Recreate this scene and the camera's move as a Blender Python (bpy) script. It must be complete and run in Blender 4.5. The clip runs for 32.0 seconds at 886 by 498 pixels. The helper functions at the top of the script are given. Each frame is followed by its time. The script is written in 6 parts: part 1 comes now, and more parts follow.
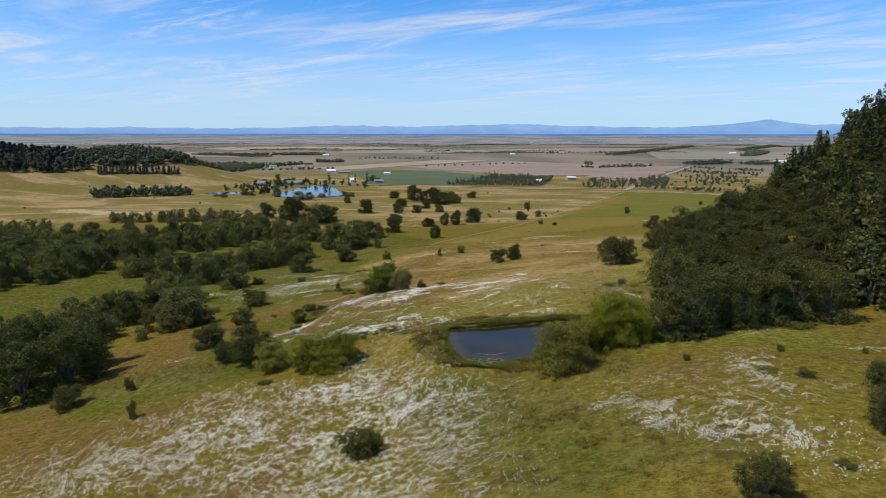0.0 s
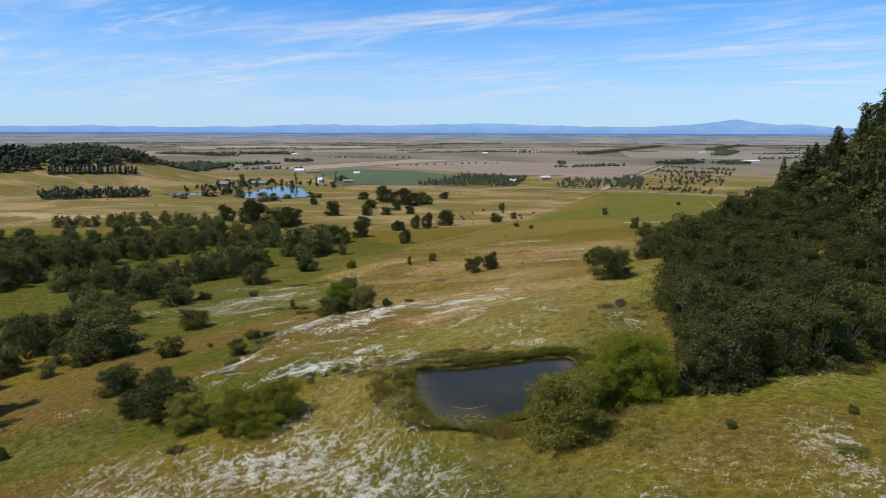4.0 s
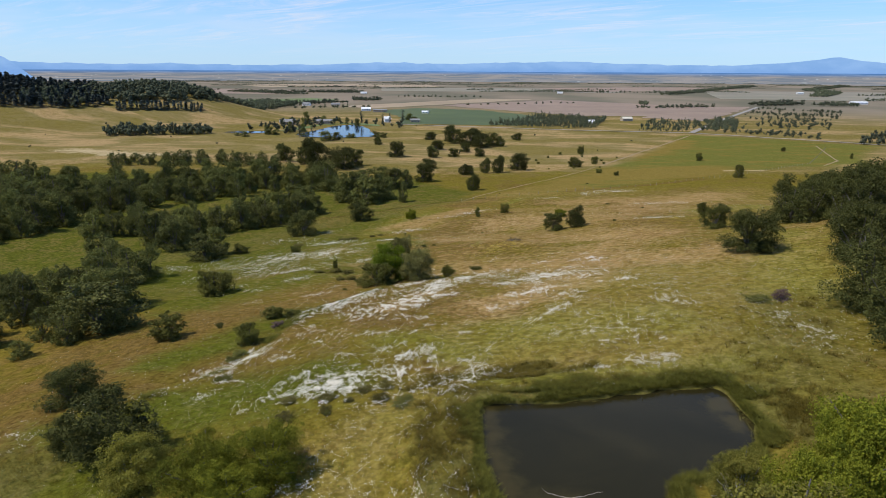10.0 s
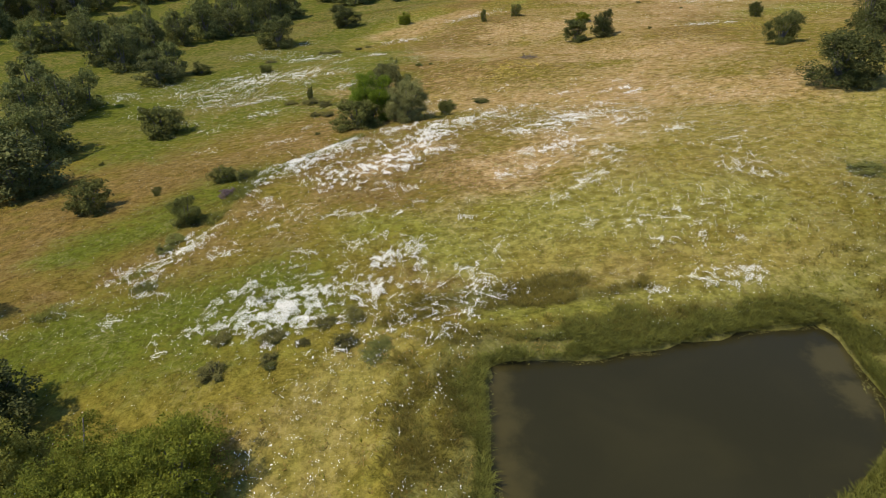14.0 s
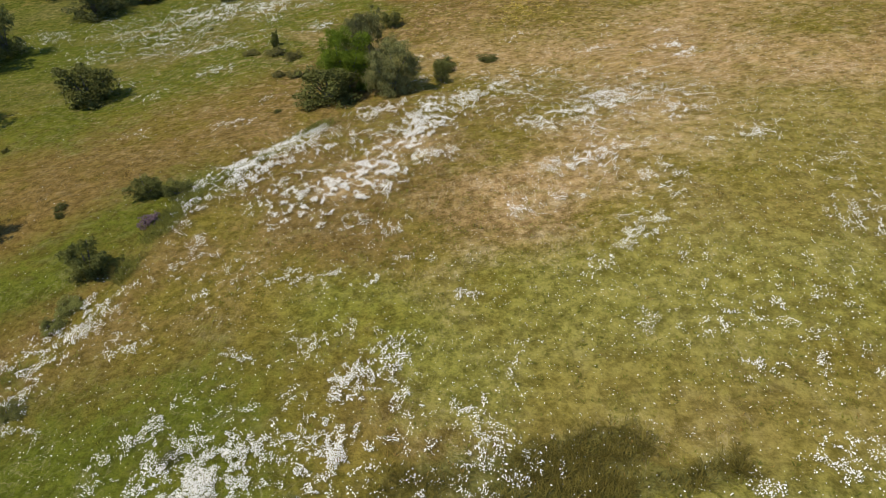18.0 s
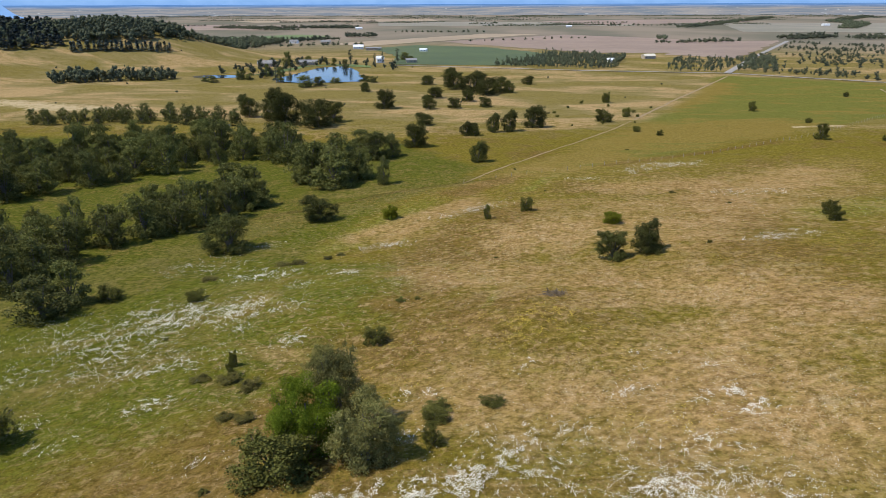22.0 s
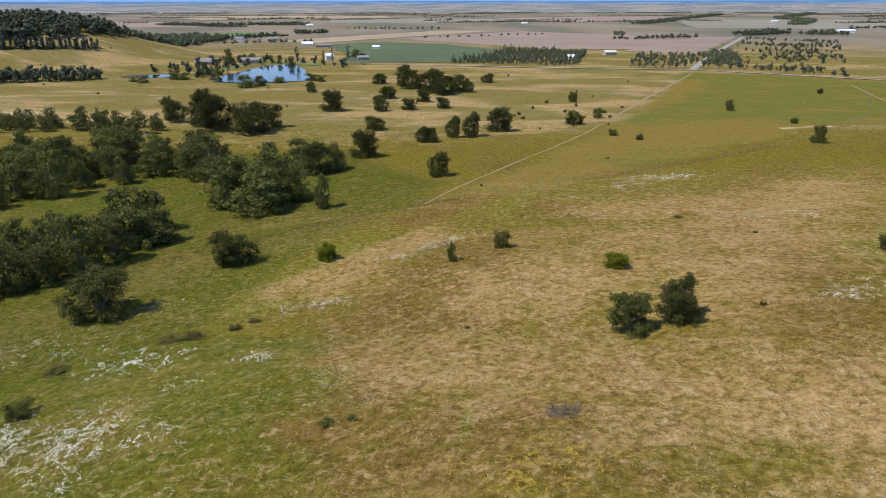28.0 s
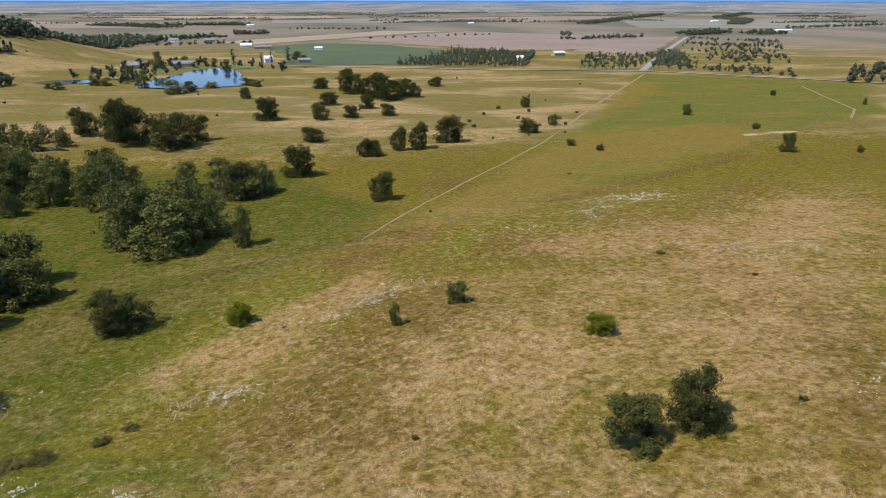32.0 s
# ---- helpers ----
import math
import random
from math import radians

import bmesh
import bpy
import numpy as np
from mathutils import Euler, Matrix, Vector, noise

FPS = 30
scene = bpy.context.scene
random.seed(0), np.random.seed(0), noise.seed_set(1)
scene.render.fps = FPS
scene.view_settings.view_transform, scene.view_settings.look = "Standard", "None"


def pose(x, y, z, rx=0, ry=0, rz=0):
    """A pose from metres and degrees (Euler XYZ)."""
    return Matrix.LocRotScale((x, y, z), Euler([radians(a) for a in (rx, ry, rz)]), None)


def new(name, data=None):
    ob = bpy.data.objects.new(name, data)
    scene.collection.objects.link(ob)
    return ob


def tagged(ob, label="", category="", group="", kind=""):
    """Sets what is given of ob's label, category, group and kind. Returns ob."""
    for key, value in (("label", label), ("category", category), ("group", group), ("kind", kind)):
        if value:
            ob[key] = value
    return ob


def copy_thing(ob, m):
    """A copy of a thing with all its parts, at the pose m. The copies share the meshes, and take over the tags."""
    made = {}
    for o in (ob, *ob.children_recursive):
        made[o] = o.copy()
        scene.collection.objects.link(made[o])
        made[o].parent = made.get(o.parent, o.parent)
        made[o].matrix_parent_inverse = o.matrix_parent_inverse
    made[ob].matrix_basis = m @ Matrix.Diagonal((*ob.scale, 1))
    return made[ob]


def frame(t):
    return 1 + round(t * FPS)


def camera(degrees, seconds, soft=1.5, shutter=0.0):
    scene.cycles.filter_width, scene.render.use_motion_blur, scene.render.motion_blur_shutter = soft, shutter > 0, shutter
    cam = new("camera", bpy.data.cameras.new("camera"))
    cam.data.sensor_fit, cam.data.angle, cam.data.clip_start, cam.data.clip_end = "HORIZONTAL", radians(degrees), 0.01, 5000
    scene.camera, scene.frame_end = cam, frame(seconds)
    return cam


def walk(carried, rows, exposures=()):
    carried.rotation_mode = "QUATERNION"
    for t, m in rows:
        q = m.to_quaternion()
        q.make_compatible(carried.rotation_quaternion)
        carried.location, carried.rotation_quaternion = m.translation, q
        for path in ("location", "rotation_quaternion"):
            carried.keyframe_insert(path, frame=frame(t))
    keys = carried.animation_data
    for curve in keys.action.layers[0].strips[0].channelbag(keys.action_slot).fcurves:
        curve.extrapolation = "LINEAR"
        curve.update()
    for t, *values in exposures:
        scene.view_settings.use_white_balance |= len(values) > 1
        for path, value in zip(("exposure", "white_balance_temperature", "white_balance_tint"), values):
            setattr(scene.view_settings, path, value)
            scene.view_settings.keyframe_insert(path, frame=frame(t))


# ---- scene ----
cam = camera(69.00, 32.0, soft=0.75)


def aim(x, y, z, yaw, pitch, roll):
    """Eye, heading to the left of +y, pitch and roll in degrees."""
    return pose(x, y, z, 0, 0, yaw) @ pose(0, 0, 0, 90 + pitch) @ pose(0, 0, 0, 0, 0, roll)


PATH = [
    (0.0, aim(0.03, 0.00, 55.01, -0.01, -10.15, 0.06)),
    (0.5, aim(0.20, 3.19, 54.86, -2.45, -10.19, 0.12)),
    (1.0, aim(0.37, 6.38, 54.72, -2.44, -10.24, 0.17)),
    (1.5, aim(0.53, 9.57, 54.59, -2.45, -10.26, 0.24)),
    (2.0, aim(0.69, 12.77, 54.47, -2.45, -10.22, 0.13)),
    (2.5, aim(0.84, 15.96, 54.36, -2.40, -10.19, 0.08)),
    (4.5, aim(1.30, 28.73, 53.92, -2.49, -10.21, 0.20)),
    (5.0, aim(1.32, 31.91, 53.67, -0.91, -10.20, 0.20)),
    (5.5, aim(1.33, 35.08, 53.40, 5.53, -10.16, 0.27)),
    (6.0, aim(1.31, 38.24, 53.09, 5.67, -10.14, 0.14)),
    (6.5, aim(1.28, 41.40, 52.74, 5.09, -10.13, 0.24)),
    (7.0, aim(1.24, 44.56, 52.36, 3.66, -10.15, 0.16)),
    (7.5, aim(1.18, 47.72, 51.96, 3.66, -10.16, 0.20)),
    (8.0, aim(1.12, 50.89, 51.55, 3.66, -10.17, 0.19)),
    (8.5, aim(1.05, 54.07, 51.14, 3.65, -10.22, 0.25)),
    (9.0, aim(0.99, 57.26, 50.74, 3.66, -10.20, 0.16)),
    (9.5, aim(0.92, 60.47, 50.37, 3.65, -11.01, 0.28)),
    (10.0, aim(0.85, 63.71, 50.04, 3.67, -15.36, 0.31)),
    (10.5, aim(0.79, 66.97, 49.76, 3.74, -20.44, 0.17)),
    (11.0, aim(0.74, 70.25, 49.53, 3.80, -25.41, 0.09)),
    (11.5, aim(0.68, 73.56, 49.37, 3.85, -27.22, -0.08)),
    (12.0, aim(0.63, 76.87, 49.25, 3.88, -27.19, -0.10)),
    (12.5, aim(0.58, 80.18, 49.18, 3.90, -27.17, -0.11)),
    (13.0, aim(0.51, 83.49, 49.13, 3.94, -28.46, -0.16)),
    (13.5, aim(0.44, 86.80, 49.11, 3.99, -30.75, -0.21)),
    (14.0, aim(0.35, 90.10, 49.10, 4.08, -33.19, -0.32)),
    (14.5, aim(0.25, 93.41, 49.10, 4.11, -36.22, -0.32)),
    (16.5, aim(-0.38, 106.68, 49.23, 4.23, -42.21, -0.23)),
    (17.0, aim(-0.52, 109.96, 49.28, 4.25, -42.23, -0.31)),
    (17.5, aim(-0.66, 113.23, 49.32, 4.27, -42.27, -0.38)),
    (18.0, aim(-0.79, 116.50, 49.36, 4.24, -42.22, -0.45)),
    (18.5, aim(-0.92, 119.75, 49.39, 4.25, -41.26, -0.45)),
    (19.0, aim(-1.05, 123.00, 49.41, 4.23, -39.40, -0.41)),
    (19.5, aim(-1.18, 126.25, 49.40, 4.18, -36.87, -0.35)),
    (20.0, aim(-1.31, 129.48, 49.36, 4.11, -33.53, -0.28)),
    (20.5, aim(-1.46, 132.72, 49.28, 4.07, -30.01, -0.25)),
    (21.0, aim(-1.60, 135.96, 49.16, 4.00, -26.53, -0.23)),
    (21.5, aim(-1.76, 139.19, 48.99, 3.96, -23.06, -0.20)),
    (22.0, aim(-1.91, 142.43, 48.76, 3.93, -20.74, -0.19)),
    (22.5, aim(-2.06, 145.67, 48.49, 3.90, -20.66, -0.09)),
    (23.0, aim(-2.21, 148.91, 48.17, 3.77, -20.61, -0.25)),
    (23.5, aim(-2.35, 152.14, 47.81, 3.71, -20.67, -0.18)),
    (24.0, aim(-2.48, 155.36, 47.41, 3.67, -20.74, -0.11)),
    (24.5, aim(-2.60, 158.59, 47.00, 3.65, -20.84, -0.07)),
    (25.0, aim(-2.72, 161.82, 46.60, 3.64, -20.89, -0.04)),
    (25.5, aim(-2.83, 165.06, 46.21, 3.65, -20.98, -0.05)),
    (27.5, aim(-3.04, 178.11, 45.17, 3.66, -20.93, -0.14)),
    (28.0, aim(-2.93, 181.39, 45.07, 0.08, -20.93, -0.11)),
    (28.5, aim(-2.79, 184.66, 45.00, -3.28, -20.92, -0.35)),
    (29.0, aim(-2.60, 187.93, 44.96, -3.32, -20.91, -0.31)),
    (29.5, aim(-2.38, 191.20, 44.93, -3.37, -20.93, -0.22)),
    (30.0, aim(-2.13, 194.48, 44.93, -3.42, -20.92, -0.08)),
    (30.5, aim(-1.85, 197.75, 44.93, -3.71, -20.93, -0.13)),
    (31.0, aim(-1.55, 201.03, 44.95, -4.34, -20.95, -0.13)),
    (31.5, aim(-1.24, 204.30, 44.96, -4.36, -20.96, -0.11)),
    (32.0, aim(-0.93, 207.57, 44.98, -4.43, -20.95, -0.04)),
]
EXPOSURES = [(0.0, -0.33), (9.3, -0.31), (11.1, -0.04), (12.2, 0.13), (16.5, 0.10), (18.5, -0.05), (32.0, -0.04)]
SKY_TINT = (0.52, 1.12, 1.62)
CLOUD_X, CLOUD_Y = 2.3, 5.9
walk(cam, PATH, EXPOSURES)

# ---------------------------------------------------------------- sky, sun
SUN_HEIGHT, SUN_X, SUN_Y = 57.0, -0.93, -0.36      # degrees over the horizon; the way to the sun on the plan
sun_way = Vector((SUN_X, SUN_Y, 0)).normalized() * math.cos(radians(SUN_HEIGHT)) + Vector((0, 0, math.sin(radians(SUN_HEIGHT))))
sun_data = bpy.data.lights.new("sun", "SUN")
sun_data.energy, sun_data.angle, sun_data.color = 5.0, radians(0.53), (1.0, 0.93, 0.765)
sun = new("sun", sun_data)
sun.rotation_euler = sun_way.to_track_quat("Z", "Y").to_euler()
sun.location = (0, 0, 300)


class Nodes:
    """Short hand for a node tree."""

    def __init__(self, tree):
        self.tree = tree
        tree.nodes.clear()

    def add(self, kind, values=(), **settings):
        node = self.tree.nodes.new(kind)
        if "operation" in settings:
            node.operation, node.use_clamp = settings["operation"], settings.get("use_clamp", False)
        if "blend_type" in settings:
            node.data_type, node.blend_type = settings["data_type"], settings["blend_type"]
        if "interpolation_type" in settings:
            node.interpolation_type = settings["interpolation_type"]
        if "attribute_name" in settings:
            node.attribute_name = settings["attribute_name"]
        for key, value in dict(values).items():
            socket = node.inputs[key]
            if isinstance(value, bpy.types.NodeSocket):
                self.tree.links.new(value, socket)
            else:
                socket.default_value = value
        return node

    def math(self, op, a, b=0.0, c=0.0, clamp=False):
        return self.add("ShaderNodeMath", {0: a, 1: b, 2: c}, operation=op, use_clamp=clamp).outputs[0]

    def mix(self, factor, a, b, blend="MIX"):
        a = (*a, 1) if isinstance(a, tuple) and len(a) == 3 else a
        b = (*b, 1) if isinstance(b, tuple) and len(b) == 3 else b
        return self.add("ShaderNodeMix", {0: factor, 6: a, 7: b}, data_type="RGBA", blend_type=blend).outputs[2]

    def noise(self, vector, scale, detail=3.0, rough=0.55, distort=0.0):
        return self.add("ShaderNodeTexNoise", {"Vector": vector, "Scale": scale, "Detail": detail, "Roughness": rough, "Distortion": distort}).outputs[0]

    def ramp(self, value, low, high):
        return self.add("ShaderNodeMapRange", {0: value, 1: low, 2: high}, interpolation_type="SMOOTHSTEP").outputs[0]


world = bpy.data.worlds.new("sky")
scene.world = world
world.use_nodes = True
n = Nodes(world.node_tree)
sky = n.add("ShaderNodeTexSky")
sky.sky_type, sky.sun_disc, sky.sun_elevation, sky.sun_rotation = "NISHITA", False, radians(SUN_HEIGHT), math.atan2(SUN_X, SUN_Y)
sky.air_density, sky.dust_density, sky.ozone_density, sky.altitude = 1.0, 0.2, 6.0, 150
way = n.add("ShaderNodeTexCoord").outputs["Generated"]
split = n.add("ShaderNodeSeparateXYZ", {0: way})
up = n.math("MAXIMUM", n.math("ADD", split.outputs[2], 0.06), 0.02)
flat = n.add("ShaderNodeCombineXYZ", {0: n.math("DIVIDE", split.outputs[0], up), 1: n.math("DIVIDE", split.outputs[1], up)}).outputs[0]
wind = n.add("ShaderNodeMapping", {0: flat, 2: (0, 0, radians(-146))}).outputs[0]
drift = n.add("ShaderNodeMapping", {0: wind, 1: (4.3, 1.1, 0), 3: (0.27, 0.85, 1.0)}).outputs[0]
streak = n.noise(drift, 2.3, 9, 0.68, 1.0)
drift2 = n.add("ShaderNodeMapping", {0: wind, 1: (CLOUD_X, CLOUD_Y, 0), 3: (0.26, 0.55, 1.0)}).outputs[0]
patch = n.noise(drift2, 1.5, 3, 0.55, 0.4)
cloud = n.math("MULTIPLY", n.ramp(streak, 0.36, 0.70), n.ramp(patch, 0.42, 0.62), clamp=True)
drift3 = n.add("ShaderNodeMapping", {0: wind, 1: (9.1, 2.4, 0), 3: (0.30, 1.3, 1.0)}).outputs[0]
wisp = n.math("MULTIPLY", n.ramp(n.noise(drift3, 1.7, 9, 0.70, 1.1), 0.46, 0.76), n.ramp(n.noise(drift3, 0.35, 2, 0.5), 0.38, 0.60))
cloud = n.math("MAXIMUM", cloud, n.math("MULTIPLY", wisp, 1.1))
low = n.ramp(split.outputs[2], 0.005, 0.07)
veil = n.math("MULTIPLY", n.ramp(n.noise(n.add("ShaderNodeMapping", {0: way, 3: (3, 3, 26)}).outputs[0], 1.3, 3), 0.4, 0.7), 0.35)
cover = n.math("MAXIMUM", n.math("MULTIPLY", cloud, 0.72), n.math("MULTIPLY", veil, n.math("SUBTRACT", 1.0, n.ramp(split.outputs[2], 0.03, 0.14))))
tinted = n.mix(1.0, sky.outputs[0], SKY_TINT, "MULTIPLY")
paled = n.mix(n.math("MULTIPLY", n.math("SUBTRACT", 1.0, n.ramp(split.outputs[2], 0.0, 0.21)), 0.58), tinted, (6.3, 7.1, 9.1))
dome = n.mix(n.math("MULTIPLY", cover, low), paled, (7.2, 7.5, 8.5))
back = n.add("ShaderNodeBackground", {0: dome, 1: 0.127})
n.add("ShaderNodeOutputWorld", {0: back.outputs[0]})


# ---------------------------------------------------------------- materials
def material(name):
    m = bpy.data.materials.new(name)
    m.use_nodes = True
    return m, Nodes(m.node_tree)


def principled(n, colour, rough=0.8, normal=None, **more):
    values = {"Base Color": colour if isinstance(colour, bpy.types.NodeSocket) else (*colour, 1), "Roughness": rough, **more}
    if normal is not None:
        values["Normal"] = normal
    return n.add("ShaderNodeBsdfPrincipled", values)


def finish(n, shader):
    n.add("ShaderNodeOutputMaterial", {0: shader.outputs[0]})


def leaf_material(name, dark, light, glow=0.2, dead=0.0):
    """Foliage: every clump of leaves has its own tone, every tree too."""
    m, n = material(name)
    island = n.add("ShaderNodeNewGeometry").outputs["Random Per Island"]
    each = n.add("ShaderNodeObjectInfo").outputs["Random"]
    place = n.add("ShaderNodeNewGeometry").outputs["Position"]
    tone = n.math("ADD", n.math("MULTIPLY", island, 0.52), n.math("ADD", n.math("MULTIPLY", n.noise(place, 0.35, 2), 0.30), n.math("MULTIPLY", n.ramp(n.noise(place, 1.3, 2), 0.3, 0.7), 0.35)))
    colour = n.mix(tone, dark, light)
    colour = n.mix(1.0, colour, n.mix(each, (0.76, 0.73, 0.75), (1.26, 1.23, 1.14)), "MULTIPLY")
    if dead:
        colour = n.mix(n.ramp(n.noise(place, 0.5, 2), 0.55, 0.7), colour, n.mix(dead, colour, (0.17, 0.14, 0.09)))
    body = principled(n, colour, 0.75, **{"Specular IOR Level": 0.05})
    thin = n.add("ShaderNodeBsdfTranslucent", {0: n.mix(1.0, colour, (1.0, 1.0, 0.55), "MULTIPLY")})
    both = n.add("ShaderNodeMixShader", {0: glow, 1: body.outputs[0], 2: thin.outputs[0]})
    finish(n, both)
    return m


OAK_LEAF = leaf_material("oak_leaves", (0.023, 0.029, 0.009), (0.112, 0.117, 0.036), 0.16)
WOOD_LEAF = leaf_material("wood_leaves", (0.046, 0.055, 0.016), (0.185, 0.190, 0.062), 0.22)
SHRUB_LEAF = leaf_material("shrub_leaves", (0.042, 0.048, 0.011), (0.165, 0.165, 0.044), 0.2)
GREY_LEAF = leaf_material("grey_leaves", (0.064, 0.067, 0.019), (0.240, 0.230, 0.088), 0.26)
DEEP_LEAF = leaf_material("maple_leaves", (0.050, 0.064, 0.007), (0.245, 0.252, 0.032), 0.28)
FRESH_LEAF = leaf_material("fresh_leaves", (0.056, 0.090, 0.008), (0.245, 0.325, 0.030), 0.34)
BRIGHT_LEAF = leaf_material("bright_leaves", (0.064, 0.084, 0.008), (0.285, 0.304, 0.034), 0.32)
OLIVE_LEAF = leaf_material("olive_leaves", (0.078, 0.084, 0.013), (0.285, 0.265, 0.058), 0.28)
FIR_LEAF = leaf_material("fir_needles", (0.017, 0.023, 0.009), (0.062, 0.071, 0.027), 0.06, 0.4)
REED_LEAF = leaf_material("reed_blades", (0.072, 0.064, 0.011), (0.215, 0.172, 0.036), 0.3)
RIM_LEAF = leaf_material("lush_blades", (0.055, 0.060, 0.010), (0.165, 0.160, 0.034), 0.3)
LILAC_LEAF = leaf_material("purple_twigs", (0.060, 0.040, 0.045), (0.150, 0.100, 0.115), 0.15)
TWIG_LEAF = leaf_material("brown_twigs", (0.052, 0.050, 0.014), (0.150, 0.134, 0.040), 0.15)
GRASS_LEAF = leaf_material("grass_blades", (0.160, 0.106, 0.022), (0.360, 0.244, 0.074), 0.4)
GREEN_BLADE = leaf_material("green_blades", (0.090, 0.098, 0.012), (0.225, 0.218, 0.036), 0.45)
# distant foliage: base colours lifted paler and bluer to paint in aerial haze
HAZED_NEEDLE = leaf_material("hazed_needles", (0.050, 0.064, 0.060), (0.094, 0.115, 0.102), 0.05)
HAZED_LEAF = leaf_material("hazed_leaves", (0.046, 0.056, 0.036), (0.115, 0.128, 0.078), 0.08)

PETAL, n = material("white_petals")
island = n.add("ShaderNodeNewGeometry").outputs["Random Per Island"]
finish(n, principled(n, n.mix(island, (0.58, 0.53, 0.42), (0.81, 0.77, 0.66)), 0.7))
YELLOW, n = material("yellow_petals")
island = n.add("ShaderNodeNewGeometry").outputs["Random Per Island"]
finish(n, principled(n, n.mix(island, (0.45, 0.30, 0.02), (0.62, 0.46, 0.05)), 0.7))

BARK, n = material("bark")
place = n.add("ShaderNodeNewGeometry").outputs["Position"]
grain = n.noise(n.add("ShaderNodeMapping", {0: place, 3: (6, 6, 1.2)}).outputs[0], 1.5, 5, 0.65)
bump = n.add("ShaderNodeBump", {"Strength": 0.6, "Distance": 0.05, "Height": grain})
finish(n, principled(n, n.mix(grain, (0.045, 0.038, 0.030), (0.185, 0.160, 0.128)), 0.9, bump.outputs[0]))

DEADWOOD, n = material("dead_wood")
place = n.add("ShaderNodeNewGeometry").outputs["Position"]
grain = n.noise(place, 3.0, 5, 0.65)
finish(n, principled(n, n.mix(grain, (0.075, 0.052, 0.030), (0.21, 0.155, 0.095)), 0.9))


DEADWOOD_GREY, n = material("bleached_wood")
place = n.add("ShaderNodeNewGeometry").outputs["Position"]
finish(n, principled(n, n.mix(n.noise(place, 3.0, 5, 0.65), (0.20, 0.18, 0.14), (0.46, 0.42, 0.35)), 0.85))


def plain(name, a, b, scale=0.4, rough=0.85):
    m, n = material(name)
    place = n.add("ShaderNodeNewGeometry").outputs["Position"]
    grain = n.math("ADD", n.math("MULTIPLY", n.noise(place, scale, 5, 0.6), 0.65), n.math("MULTIPLY", n.noise(place, scale * 14, 3, 0.6), 0.35))
    bump = n.add("ShaderNodeBump", {"Strength": 0.3, "Distance": 0.1, "Height": grain})
    finish(n, principled(n, n.mix(n.ramp(grain, 0.3, 0.7), a, b), rough, bump.outputs[0]))
    return m


GRAVEL = plain("gravel", (0.20, 0.185, 0.16), (0.34, 0.31, 0.27), 0.3)
TRACK = plain("worn_track", (0.17, 0.115, 0.040), (0.29, 0.195, 0.085), 0.25)
CROP = plain("green_crop", (0.052, 0.072, 0.015), (0.082, 0.104, 0.023), 0.012)
FALLOW = plain("brown_field", (0.205, 0.140, 0.092), (0.285, 0.200, 0.138), 0.008)
STUBBLE = plain("stubble", (0.26, 0.19, 0.11), (0.35, 0.26, 0.155), 0.008)
HAY = plain("pale_field", (0.170, 0.150, 0.098), (0.255, 0.220, 0.150), 0.006)
LAWN = plain("lawn", (0.07, 0.115, 0.018), (0.12, 0.16, 0.03), 0.03)
WHITE_WALL = plain("white_paint", (0.70, 0.69, 0.66), (0.82, 0.81, 0.79), 0.2)
GREY_ROOF = plain("grey_roof", (0.16, 0.16, 0.16), (0.27, 0.26, 0.25), 0.3)
WHITE_ROOF = plain("white_metal_roof", (0.70, 0.70, 0.70), (0.80, 0.80, 0.80), 0.2, 0.45)
CREAM_ROOF = plain("cream_roof", (0.52, 0.47, 0.38), (0.64, 0.58, 0.48), 0.3)
TAN_WALL = plain("tan_boards", (0.34, 0.27, 0.19), (0.46, 0.38, 0.28), 0.3)
DARK_GLASS, n = material("dark_glass")
finish(n, principled(n, (0.02, 0.025, 0.03), 0.08))
POST_WOOD = plain("grey_posts", (0.16, 0.14, 0.11), (0.30, 0.27, 0.22), 2.0)


POND_LEVEL = 16.0


def water_material(name, colour, rough, ripple, shoals=(), silty=None):
    m, n = material(name)
    place = n.add("ShaderNodeNewGeometry").outputs["Position"]
    height = n.noise(place, ripple, 3, 0.6)
    silt = n.ramp(n.noise(place, 0.13, 4, 0.55, 0.6), 0.45, 0.75)
    if shoals:
        silt = n.math("MULTIPLY", silt, 0.2)
        ragged = n.math("MULTIPLY", n.math("SUBTRACT", n.noise(place, 0.5, 4, 0.6), 0.5), 4.0)
    for sx, sy, reach in shoals:
        gap = n.add("ShaderNodeVectorMath", {0: place, 1: (sx, sy, POND_LEVEL)})
        gap.operation = "DISTANCE"
        wide = n.math("ADD", gap.outputs["Value"], ragged)
        silt = n.math("MAXIMUM", silt, n.math("SUBTRACT", 1.0, n.ramp(wide, reach * 0.35, reach)))
    bump = n.add("ShaderNodeBump", {"Strength": 0.05, "Distance": 0.02, "Height": height})
    finish(n, principled(n, n.mix(silt, colour, silty or tuple(c * 1.2 for c in colour)), rough, bump.outputs[0], **{"IOR": 1.33, "Specular IOR Level": 0.22}))
    return m


